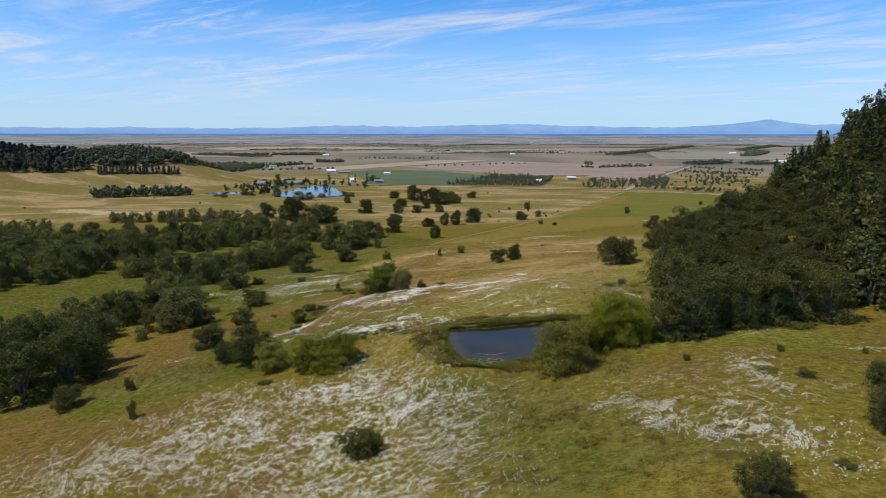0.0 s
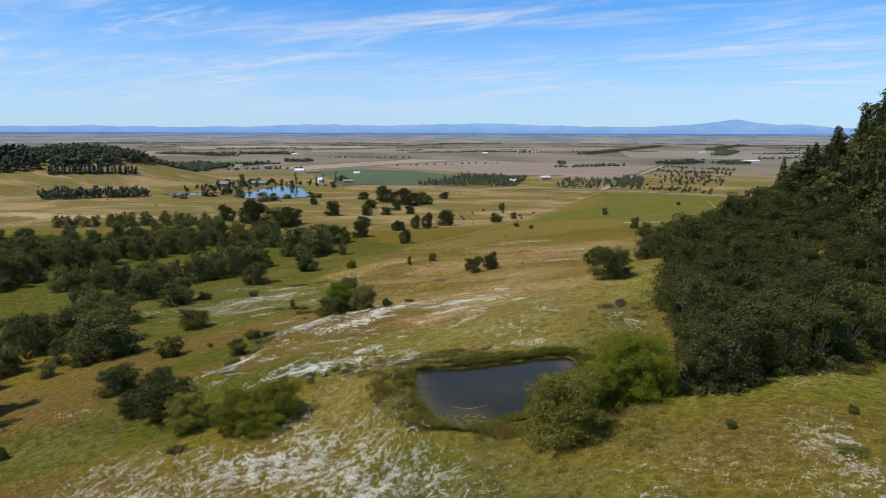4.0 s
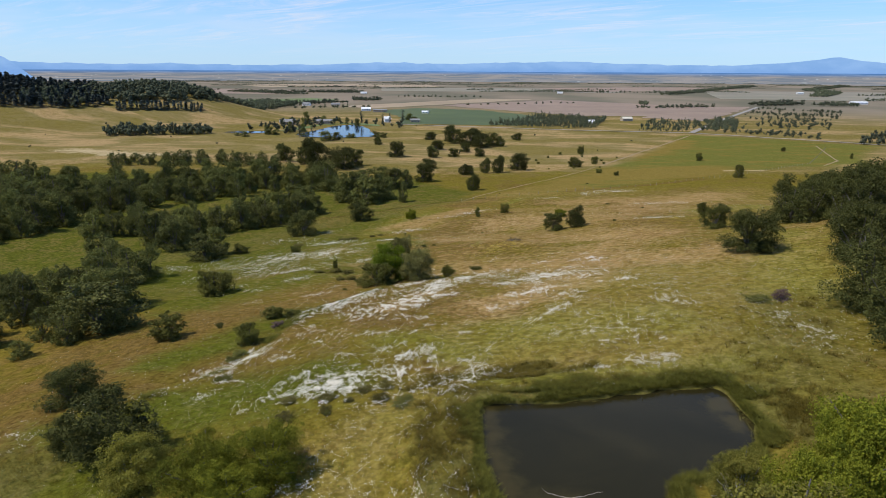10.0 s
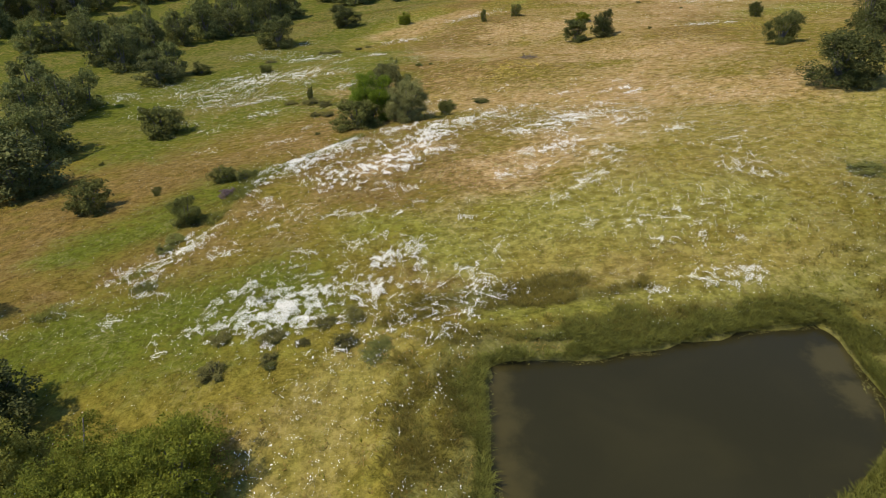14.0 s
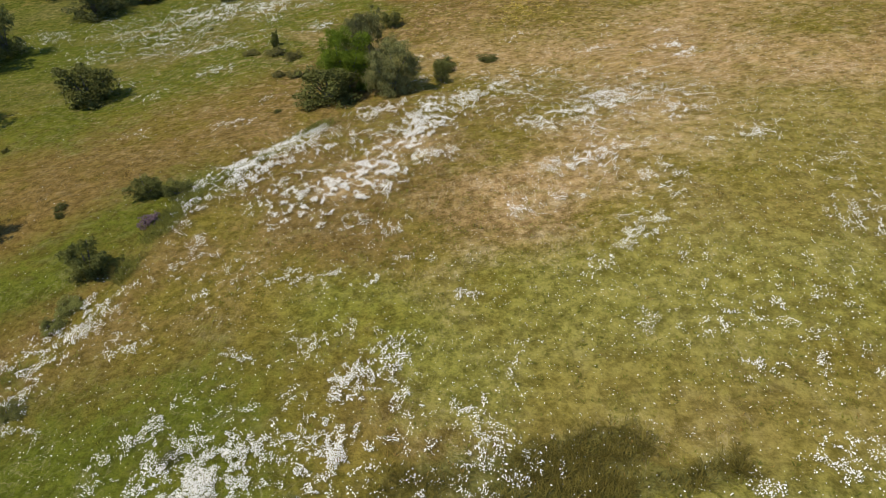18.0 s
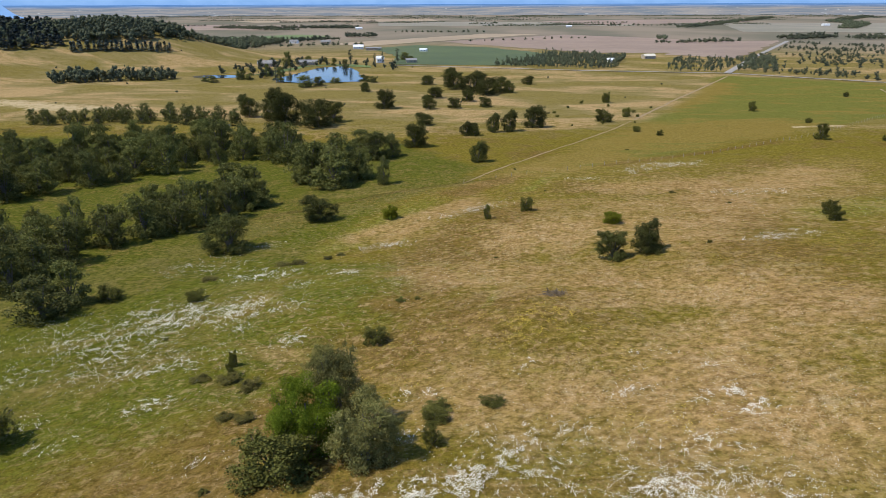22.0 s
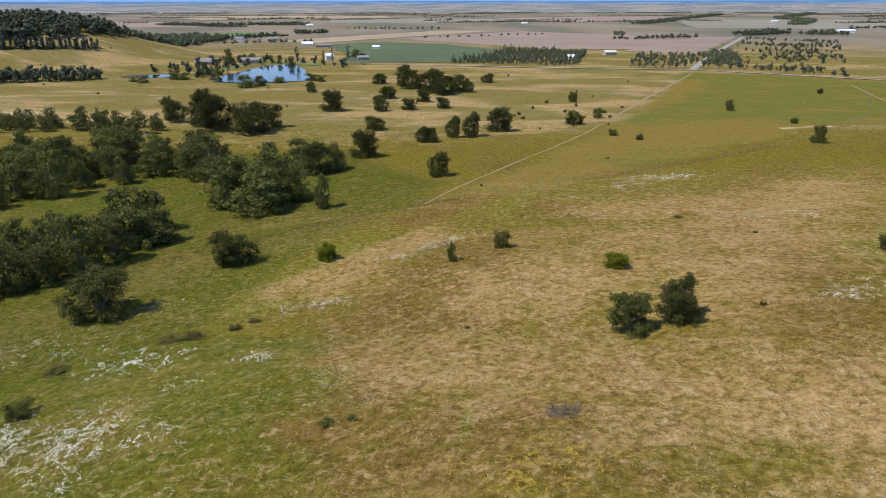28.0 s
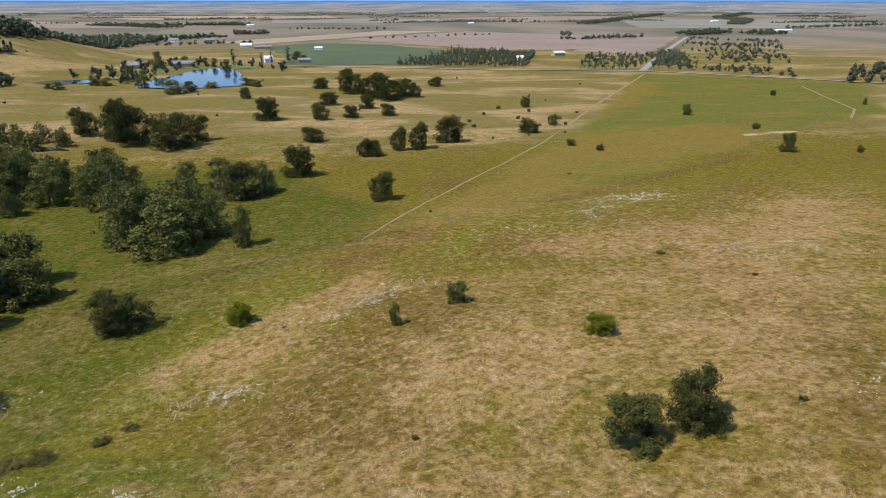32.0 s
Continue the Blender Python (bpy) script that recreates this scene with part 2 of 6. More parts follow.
POND_WATER = water_material("pond_water", (0.0215, 0.0185, 0.0065), 0.05, 3.0, [(7, 106.5, 6.5), (1.8, 111, 4.2), (1, 115.5, 4.0), (0.6, 119.5, 3.8), (0.6, 123.5, 3.6), (26.6, 127.5, 2.6), (26.8, 123.5, 2.2)], (0.046, 0.037, 0.012))
LAKE_WATER = water_material("lake_water", (0.020, 0.036, 0.058), 0.08, 0.4)
ALGAE = plain("pond_scum", (0.060, 0.057, 0.007), (0.165, 0.138, 0.020), 1.6)

GROUND, n = material("meadow_ground")
place = n.add("ShaderNodeNewGeometry").outputs["Position"]


def weight(name):
    return n.add("ShaderNodeAttribute", attribute_name=name).outputs["Fac"]


big, mid, fine, grit = (n.noise(place, s, d, 0.6) for s, d in ((0.035, 4), (0.16, 5), (0.9, 5), (5.0, 4)))
grain = n.noise(place, 2.2, 5, 0.7)
tuft = n.math("ADD", n.math("MULTIPLY", fine, 0.40), n.math("ADD", n.math("MULTIPLY", grain, 0.38), n.math("MULTIPLY", grit, 0.22)))
olive = n.mix(n.ramp(tuft, 0.38, 0.62), (0.080, 0.063, 0.010), (0.202, 0.157, 0.026))
rust = n.mix(n.ramp(tuft, 0.38, 0.62), (0.072, 0.047, 0.012), (0.186, 0.120, 0.032))
tan = n.mix(n.ramp(tuft, 0.38, 0.62), (0.180, 0.107, 0.038), (0.390, 0.251, 0.104))
green = n.mix(n.ramp(tuft, 0.38, 0.62), (0.064, 0.068, 0.010), (0.196, 0.184, 0.028))
straw = n.mix(n.ramp(tuft, 0.34, 0.66), (0.290, 0.220, 0.115), (0.500, 0.395, 0.230))
reed = n.mix(n.ramp(tuft, 0.36, 0.64), (0.060, 0.057, 0.013), (0.160, 0.140, 0.036))
gold = n.mix(n.ramp(tuft, 0.36, 0.64), (0.146, 0.114, 0.044), (0.242, 0.190, 0.082))
field_green = n.mix(n.ramp(tuft, 0.36, 0.64), (0.078, 0.084, 0.017), (0.166, 0.158, 0.035))
field_rust = n.mix(n.ramp(tuft, 0.36, 0.64), (0.130, 0.096, 0.020), (0.225, 0.162, 0.042))
shift = n.math("ADD", n.math("MULTIPLY", n.math("SUBTRACT", mid, 0.5), 1.6), n.math("MULTIPLY", n.math("SUBTRACT", fine, 0.5), 1.0))


def part_of(name, low, high):
    return n.ramp(n.math("ADD", weight(name), shift), low, high)


c = n.mix(n.ramp(n.math("ADD", n.math("MULTIPLY", big, 0.6), n.math("MULTIPLY", mid, 0.4)), 0.46, 0.66), olive, rust)
c = n.mix(part_of("rust", 0.1, 0.85), c, rust)
c = n.mix(part_of("green", 0.3, 1.15), c, green)
c = n.mix(part_of("tan", 0.15, 1.35), c, tan)
huge = n.noise(n.add("ShaderNodeMapping", {0: place, 2: (0, 0, 0.5), 3: (1.0, 2.2, 1.0)}).outputs[0], 0.011, 5, 0.6, 0.5)
c = n.mix(part_of("gold", 0.1, 1.0), c, n.mix(n.ramp(huge, 0.42, 0.54), n.mix(0.5, gold, olive), n.mix(n.ramp(huge, 0.50, 0.60), gold, n.mix(0.3, tan, straw))))
swathe = n.noise(n.add("ShaderNodeMapping", {0: place, 2: (0, 0, 0.62), 3: (0.45, 1.0, 1.0)}).outputs[0], 0.06, 6, 0.66, 0.8)
c = n.mix(n.ramp(n.math("ADD", weight("meadow"), n.math("MULTIPLY", shift, 0.35)), 0.2, 0.9), c, n.mix(n.ramp(n.math("ADD", weight("ochre"), n.math("MULTIPLY", n.math("SUBTRACT", swathe, 0.44), 4.0)), 0.15, 0.95), field_green, field_rust))
valley = n.mix(n.ramp(tuft, 0.36, 0.64), (0.038, 0.047, 0.007), (0.112, 0.117, 0.018))
c = n.mix(n.ramp(n.math("ADD", weight("valley"), n.math("MULTIPLY", shift, 0.7)), 0.15, 1.0), c, n.mix(n.math("MULTIPLY", n.ramp(n.math("ADD", n.math("MULTIPLY", mid, 0.5), n.math("MULTIPLY", fine, 0.5)), 0.46, 0.60), 0.7), valley, n.mix(0.5, reed, rust)))
moss = n.mix(n.ramp(tuft, 0.38, 0.62), (0.062, 0.053, 0.008), (0.165, 0.128, 0.022))
c = n.mix(n.math("MULTIPLY", part_of("bank", 0.1, 1.1), 0.75), c, n.mix(n.ramp(mid, 0.34, 0.52), moss, n.mix(0.06, rust, tan)))
pale_turf = n.mix(n.ramp(tuft, 0.36, 0.64), (0.160, 0.124, 0.028), (0.310, 0.242, 0.070))
c = n.mix(n.math("MULTIPLY", part_of("pale", 0.2, 1.3), 0.50), c, pale_turf)
deep_turf = n.mix(n.ramp(tuft, 0.36, 0.64), (0.037, 0.048, 0.005), (0.098, 0.114, 0.012))
c = n.mix(n.math("MULTIPLY", part_of("deep", 0.2, 1.1), 0.9), c, deep_turf)
c = n.mix(n.math("MULTIPLY", part_of("rush", 0.2, 1.1), 0.7), c, reed)
c = n.mix(part_of("reed", 0.35, 1.05), c, reed)
c = n.mix(part_of("straw", 0.4, 1.0), c, straw)
crown = weight("crown")
c = n.mix(n.math("MULTIPLY", n.ramp(swathe, 0.50, 0.64), n.math("MULTIPLY", crown, 0.5)), c, tan)
c = n.mix(n.math("MULTIPLY", n.ramp(swathe, 0.48, 0.36), n.math("MULTIPLY", crown, 0.4)), c, olive)
spots1, spots2 = n.noise(place, 0.30, 4, 0.62), n.noise(n.add("ShaderNodeMapping", {0: place, 1: (31, 7, 0)}).outputs[0], 0.42, 4, 0.65)
nearness = n.math("SUBTRACT", 1.0, weight("gold"), clamp=True)
c = n.mix(n.math("MULTIPLY", n.ramp(spots1, 0.52, 0.66), n.math("MULTIPLY", nearness, n.math("SUBTRACT", 0.24, n.math("MULTIPLY", weight("bank"), 0.2)))), c, green)
c = n.mix(n.math("MULTIPLY", n.ramp(spots2, 0.54, 0.70), n.math("MULTIPLY", n.math("ADD", weight("tan"), 0.15), 0.4)), c, straw)
blot = n.noise(place, 0.7, 6, 0.75, 0.8)
mat_dry = n.mix(n.ramp(tuft, 0.38, 0.62), (0.246, 0.155, 0.066), (0.450, 0.310, 0.160))
c = n.mix(n.math("MULTIPLY", n.ramp(blot, 0.51, 0.62), n.math("MULTIPLY", n.math("MAXIMUM", weight("tan"), weight("crown")), 0.55)), c, mat_dry)
c = n.mix(n.math("MULTIPLY", n.ramp(blot, 0.48, 0.38), n.math("MULTIPLY", n.math("MAXIMUM", weight("tan"), weight("crown")), 0.60)), c, n.mix(0.5, olive, rust))
# lodged dry stalks: thin pale wandering streaks
bend = n.add("ShaderNodeMapping", {0: place, 2: (0, 0, 0.6), 3: (1.0, 0.55, 1.0)}).outputs[0]
thread = n.math("ABSOLUTE", n.math("SUBTRACT", n.noise(bend, 0.75, 3, 0.6, 1.6), 0.5))
lodged = n.math("MULTIPLY", n.math("SUBTRACT", 1.0, n.ramp(thread, 0.0, 0.024)), n.math("MULTIPLY", n.ramp(mid, 0.45, 0.62), n.math("ADD", n.math("MULTIPLY", weight("tan"), 0.75), 0.20)))
c = n.mix(lodged, c, straw)
# far plain: patchy field tones, with some distance haze greyed into the colour
farness = weight("far")
hazed_plainland = n.mix(n.ramp(n.noise(n.add("ShaderNodeMapping", {0: place, 3: (1.0, 0.45, 1)}).outputs[0], 0.0035, 3, 0.5), 0.38, 0.62), (0.145, 0.135, 0.100), (0.230, 0.188, 0.142))
c = n.mix(farness, c, hazed_plainland)
relief = n.math("ADD", n.math("MULTIPLY", fine, 0.6), n.math("MULTIPLY", grit, 0.4))
bump = n.add("ShaderNodeBump", {"Strength": 0.8, "Distance": 0.35, "Height": relief})
finish(n, principled(n, c, 0.95, bump.outputs[0], **{"Specular IOR Level": 0.0}))

# distance haze painted as self-glowing blue, deeper low down and paler at the tops
HILL_HAZE, n = material("glowing_hill_haze")
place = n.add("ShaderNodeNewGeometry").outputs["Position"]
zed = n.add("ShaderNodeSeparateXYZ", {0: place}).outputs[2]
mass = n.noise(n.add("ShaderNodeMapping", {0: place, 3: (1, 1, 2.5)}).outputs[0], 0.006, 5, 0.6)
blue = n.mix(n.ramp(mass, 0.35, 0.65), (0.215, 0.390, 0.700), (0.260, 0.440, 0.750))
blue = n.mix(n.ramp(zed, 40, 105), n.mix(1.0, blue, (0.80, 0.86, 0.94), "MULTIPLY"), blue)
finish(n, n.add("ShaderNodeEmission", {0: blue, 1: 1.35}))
# glowing strip: field bands and pale specks, haze painted in bluer with height
BASE_HAZE, n = material("glowing_plain_haze")
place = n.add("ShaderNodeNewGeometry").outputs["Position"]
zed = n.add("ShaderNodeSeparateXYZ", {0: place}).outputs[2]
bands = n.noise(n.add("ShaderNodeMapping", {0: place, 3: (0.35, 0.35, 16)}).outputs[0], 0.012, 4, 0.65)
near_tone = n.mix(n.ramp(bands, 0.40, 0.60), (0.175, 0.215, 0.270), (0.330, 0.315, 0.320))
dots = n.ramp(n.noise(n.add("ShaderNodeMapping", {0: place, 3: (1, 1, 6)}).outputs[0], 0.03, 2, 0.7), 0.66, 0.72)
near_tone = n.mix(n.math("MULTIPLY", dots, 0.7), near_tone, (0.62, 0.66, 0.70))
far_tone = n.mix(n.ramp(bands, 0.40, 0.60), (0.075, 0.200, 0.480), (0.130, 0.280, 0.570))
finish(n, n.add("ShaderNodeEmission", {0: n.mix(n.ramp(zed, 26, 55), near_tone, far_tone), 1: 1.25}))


# ---------------------------------------------------------------- mesh helpers
def mesh_of(name, verts, faces, mats, smooth=False):
    """A mesh from arrays; all faces have as many corners as the array has columns."""
    verts, faces = np.asarray(verts, np.float32), np.asarray(faces, np.int32)
    me = bpy.data.meshes.new(name)
    k = faces.shape[1]
    me.vertices.add(len(verts))
    me.vertices.foreach_set("co", verts.ravel())
    me.loops.add(faces.size)
    me.loops.foreach_set("vertex_index", faces.ravel())
    me.polygons.add(len(faces))
    me.polygons.foreach_set("loop_start", np.arange(0, faces.size, k, dtype=np.int32))
    for m in mats if isinstance(mats, (list, tuple)) else [mats]:
        me.materials.append(m)
    me.update(calc_edges=True)
    if smooth:
        me.polygons.foreach_set("use_smooth", np.ones(len(faces), bool))
    return me


def part(name, bm, mat, parent, label=""):
    """A bmesh, or a ready mesh, as one mesh object under a thing or a part."""
    if isinstance(bm, bmesh.types.BMesh):
        me = bpy.data.meshes.new(name)
        bm.to_mesh(me)
        bm.free()
        me.materials.append(mat)
    else:
        me = bm
    ob = new(name, me)
    ob.parent = parent
    return tagged(ob, label)


def box(bm, x0, y0, z0, x1, y1, z1):
    c = [bm.verts.new((x, y, z)) for z in (z0, z1) for x, y in ((x0, y0), (x1, y0), (x1, y1), (x0, y1))]
    for f in ((3, 2, 1, 0), (4, 5, 6, 7), (0, 1, 5, 4), (1, 2, 6, 5), (2, 3, 7, 6), (3, 0, 4, 7)):
        bm.faces.new([c[i] for i in f])


class Lattice:
    """Smooth noise of about -1 to 1 on the plan, for arrays."""

    def __init__(self, seed, step):
        self.table, self.step = np.random.default_rng(seed).uniform(-1, 1, (256, 256)), step

    def __call__(self, x, y):
        x, y = np.asarray(x) / self.step, np.asarray(y) / self.step
        i, j = np.floor(x).astype(int), np.floor(y).astype(int)
        u, v = x - i, y - j
        u, v = u * u * (3 - 2 * u), v * v * (3 - 2 * v)
        t = self.table
        a, b = t[i % 256, j % 256], t[(i + 1) % 256, j % 256]
        c, d = t[i % 256, (j + 1) % 256], t[(i + 1) % 256, (j + 1) % 256]
        return (a * (1 - u) + b * u) * (1 - v) + (c * (1 - u) + d * u) * v


N60, N25, N8, N3, N1 = (Lattice(k, s) for k, s in ((1, 60), (2, 25), (3, 8), (4, 3), (5, 1.1)))


def fbm(x, y):
    return 0.5 * N25(x, y) + 0.3 * N8(x, y) + 0.2 * N3(x, y)


# ---------------------------------------------------------------- the land
# broad rises of the land: x, y, reach and height over the plain
RISES_NEAR = [(-110, 10, 70, 10.8), (-30, 10, 70, 13.7), (50, 10, 70, 21.4), (-110, 75, 70, 10.7), (-30, 75, 70, -1.6), (50, 75, 70, 24.3),
    (-85, 130, 48, 0.1), (-35, 130, 48, 14.8), (15, 130, 48, 4), (60, 130, 48, 5.9), (-85, 185, 48, 5), (-35, 185, 48, 4.1), (15, 185, 48, 9.7),
    (60, 185, 48, 8.5), (-85, 240, 48, 2.3), (-35, 240, 48, 3.4), (15, 240, 48, 2.9), (60, 240, 48, 4.8)]
RISES_SIDE = [(-60, 310, 70, 2), (20, 310, 70, 5.7), (100, 310, 70, 3.6), (-180, 190, 110, 7.2), (-210, 400, 120, 4.3), (130, 210, 90, 17.4),
    (130, 400, 110, 3.9), (0, 400, 90, 2.4), (260, 330, 140, 12)]
RISES_LOCAL = [(-55, 128, 1.1), (-35, 128, -1.4), (-15, 128, 0.5), (5, 128, -0.6), (-75, 148, -0.3), (-55, 148, -0.6), (-35, 148, -1.3), (-15, 148, -0.3), (5, 148, 0.3), (25, 148, 0.9), (-75, 168, -0.3), (-35, 168, 0.5),
    (-15, 168, 0.7), (5, 168, 0.3), (25, 168, 0.9), (45, 168, -0.4), (-55, 188, -0.3), (-35, 188, 0.3), (-15, 188, 1.3), (25, 188, -0.8), (45, 188, -0.3), (-75, 208, -0.5), (-55, 208, 0.3), (-35, 208, 0.8),
    (5, 208, -0.5), (25, 208, -0.8), (-75, 228, -0.6), (-35, 228, 0.6), (-15, 228, 0.8), (5, 228, 1.4), (-35, 248, 0.9), (-15, 248, 1), (5, 248, 0.7), (45, 248, 0.3), (-55, 268, -0.5), (45, 268, 1.3),
    (-35, 288, -0.4), (5, 288, 1.6), (25, 288, 0.6), (45, 288, 0.3)]
SCARP = [(-20.5, 182), (-25, 177), (-30, 170.5), (-32.2, 160), (-32.3, 150), (-36, 143.5), (-41.5, 136)]
FAR_HILLS = [(-625, 835, 165, 40), (-900, 800, 230, 46), (-420, 925, 105, 32)]
PLAIN = -13.0
POND = [(0.8, 125.2), (5, 126), (9.4, 126.6), (14, 128), (18.1, 129.3), (23, 130.8), (27.4, 131.6), (28.2, 130), (28.3, 127), (28.5, 122.5), (27.2, 119.5),
    (23.6, 116), (20.8, 114.2), (18.2, 113.3), (16.8, 111.8), (16.5, 109.3), (16.2, 108), (14.2, 107.2), (11.4, 105.3), (7.5, 103.5), (5, 104.8), (3.2, 107.8),
    (1.9, 112), (1.1, 116), (0.8, 121)]


def outline_distance(x, y, outline):
    """Metres from a closed outline, negative inside."""
    x, y = np.asarray(x, float), np.asarray(y, float)
    best, inside = np.full(x.shape, 1e9), np.zeros(x.shape, bool)
    for (ax, ay), (bx, by) in zip(outline, outline[1:] + outline[:1]):
        dx, dy = bx - ax, by - ay
        s = np.clip(((x - ax) * dx + (y - ay) * dy) / (dx * dx + dy * dy), 0, 1)
        best = np.minimum(best, np.hypot(x - ax - s * dx, y - ay - s * dy))
        inside ^= ((ay > y) != (by > y)) & (x < (bx - ax) * (y - ay) / (by - ay if by != ay else 1e-9) + ax)
    return np.where(inside, -best, best)


def step(value, low, high):
    s = np.clip((np.asarray(value) - low) / (high - low), 0, 1)
    return s * s * (3 - 2 * s)


def scarp(x, y):
    """A small steep lip along the west edge of the knoll."""
    best, out = np.full(np.shape(x), 1e9), np.zeros(np.shape(x))
    for (ax, ay), (bx, by) in zip(SCARP, SCARP[1:]):
        dx, dy = bx - ax, by - ay
        s = np.clip(((x - ax) * dx + (y - ay) * dy) / (dx * dx + dy * dy), 0, 1)
        d = np.hypot(x - ax - s * dx, y - ay - s * dy)
        side = np.sign((x - ax) * dy - (y - ay) * dx)
        out, best = np.where(d < best, side * d, out), np.minimum(d, best)
    return -0.42 * out / 2.2 * np.exp(0.5 - 0.5 * (out / 2.2) ** 2) * step(best, 14, 6)


def land(x, y):
    """Height of the ground."""
    x, y = np.asarray(x, float), np.asarray(y, float)
    z = np.full(x.shape, PLAIN)
    for cx, cy, s, a in RISES_NEAR + RISES_SIDE + FAR_HILLS:
        z = z + a * np.exp(-((x - cx) ** 2 + (y - cy) ** 2) / s**2)
    for cx, cy, a in RISES_LOCAL:
        z = z + a * np.exp(-((x - cx) ** 2 + (y - cy) ** 2) / 17.0**2)
    z = z + scarp(x, y)
    z = z + 90 * np.exp(-(((x - 168) / 64) ** 2) - ((y - 160) / 62) ** 2)
    near = step(np.hypot(x - 10, y - 180), 700, 300)
    z = z + near * (0.5 * N25(x, y) * 0.6 + 0.16 * N8(x, y) + 0.05 * N3(x, y))
    d = outline_distance(x, y, POND)
    shore = POND_LEVEL + 0.25 + 0.10 * np.clip(d, 0, 6) + 0.12 * N3(x, y)
    bed = POND_LEVEL - 0.1 + np.clip(d, -6, 0) * 0.35
    z = np.where(d > 0, shore + (z - shore) * step(d, 0.5, 11), bed + (shore - bed) * step(d, -0.6, 0.1))
    return z


def graded(inner0, inner1, fine, outer0, outer1, growth=1.09):
    """Coordinates that lie close within the inner stretch and ever wider outside it."""
    mids = list(np.arange(inner0, inner1 + fine, fine))
    left, right, s = [], [], fine
    a = inner0
    while a > outer0:
        s *= growth
        a -= s
        left.append(max(a, outer0))
    s, a = fine, mids[-1]
    while a < outer1:
        s *= growth
        a += s
        right.append(min(a, outer1))
    return np.array(left[::-1] + mids + right)


# bands and patches of grass: x, y of both ends, half width
TRAILS = [(-25.1, 249.9, -25.1, 240.7, 0.9), (-25.1, 240.7, -24.7, 235.2, 0.9), (-24.7, 235.2, -21.1, 229.9, 0.9), (-10.1, 265.4, -4.9, 255.5, 0.9), (-4.9, 255.5, 0.2, 251.1, 0.9), (0.2, 251.1, 0.4, 241.6, 0.9), (-7.5, 257.6, 0.1, 241.3, 0.9), (0.1, 241.3, -1.6, 232.3, 0.9)]
GREEN_BANDS = [*TRAILS, (-21, 181, -30, 170, 2), (-31.5, 168, -33, 150, 2), (-34, 148, -42, 136, 2.5), (-62, 200, -50, 265, 15), (-45, 215, -30, 255, 9), (-50, 265, -20, 318, 8), (-64, 262, -49, 289, 2.6), (-49, 289, -28, 329, 1.8), (-70, 215, -58, 250, 2.2), (10, 330, 75, 470, 2.5), 
               (2, 132, 30, 135, 3), (30, 105, 60, 100, 8), (48, 160, 62, 195, 7), (5, 150, 25, 150, 8), (-12, 150, 0, 143, 5), (78, 292, 100, 300, 10)]
RUST_BANDS = [(-14, 222, 2, 238, 7), (-24, 222, -14, 250, 6), (-60, 105, -42, 180, 16), (-40, 150, -36, 185, 7), (-20, 232, 5, 300, 8), (45, 230, 60, 330, 9), (-15, 255, 0, 300, 9),
    (40, 370, 120, 420, 2), (-58, 110, -45, 175, 9), (-20, 170, -12, 160, 6), (-10, 168, 4, 160, 4), (-40, 225, -20, 205, 6), (-35, 180, -30, 200, 6),
    (-85, 140, -60, 140, 8), (-10, 330, 40, 400, 5)]
OCHRE_BANDS = [(5, 352, 75, 470, 22), (60, 440, 150, 470, 26), (100, 560, 190, 700, 14)]
BANK_BANDS = [(-75, 110, -48, 185, 24), (-40, 140, -30, 165, 12), (-45, 122, -24, 142, 10)]
CROWN_BANDS = [(-20, 225, 70, 225, 40), (0, 290, 90, 290, 50), (30, 340, 110, 340, 30)]
TAN_BANDS = [(-34, 290, -8, 318, 4), (-14, 258, 6, 246, 8), (22, 198, 46, 188, 9), (3, 164, 20, 180, 7), (-2, 205, 30, 200, 8), (0, 255, 40, 235, 12), (20, 210, 45, 225, 10), (10, 280, 40, 300, 14), (40, 270, 60, 320, 12), (-25, 290, -5, 320, 5), (40, 330, 80, 330, 12),
             (60, 300, 100, 350, 14), (-15, 168, -8, 176, 3)]
PALE_BANDS = [(-14, 110, -8, 127, 4.5), (8, 145, 36, 162, 13), (20, 174, 42, 174, 9), (44, 160, 60, 192, 9), (16, 136, 30, 142, 6)]
DEEP_BANDS = [(-52, 268, -28, 262, 9), (-36, 246, -22, 232, 7), (-48, 290, -36, 310, 6), (1, 96, 14, 60, 6), (-42, 128, -20, 137, 9), (-46, 150, -32, 170, 6), (-62, 195, -34, 222, 13), (-78, 222, -44, 262, 14), (-40, 228, -24, 250, 9), (-60, 110, -40, 118, 8)]
GOLD_BANDS = [(-400, 620, 60, 620, 70), (-250, 560, -60, 560, 40), (0, 700, 220, 700, 60), (-500, 850, -150, 1000, 110), (40, 560, 120, 640, 50)]
RUSH_BANDS = [(-82, 118, -48, 115, 7), (34, 128, 46, 152, 8), (34, 112, 39, 135, 6), (-2, 92, 10, 60, 6), (10, 90, 26, 62, 8), (28, 92, 20, 100, 4),
    (-110, 215, -62, 300, 6), (-62, 300, -20, 335, 4)]
MEADOW = [(214, 772), (366, 677), (300, 600), (268, 544), (177, 484), (87, 406), (20, 357), (-1, 353), (40, 425), (75, 488)]
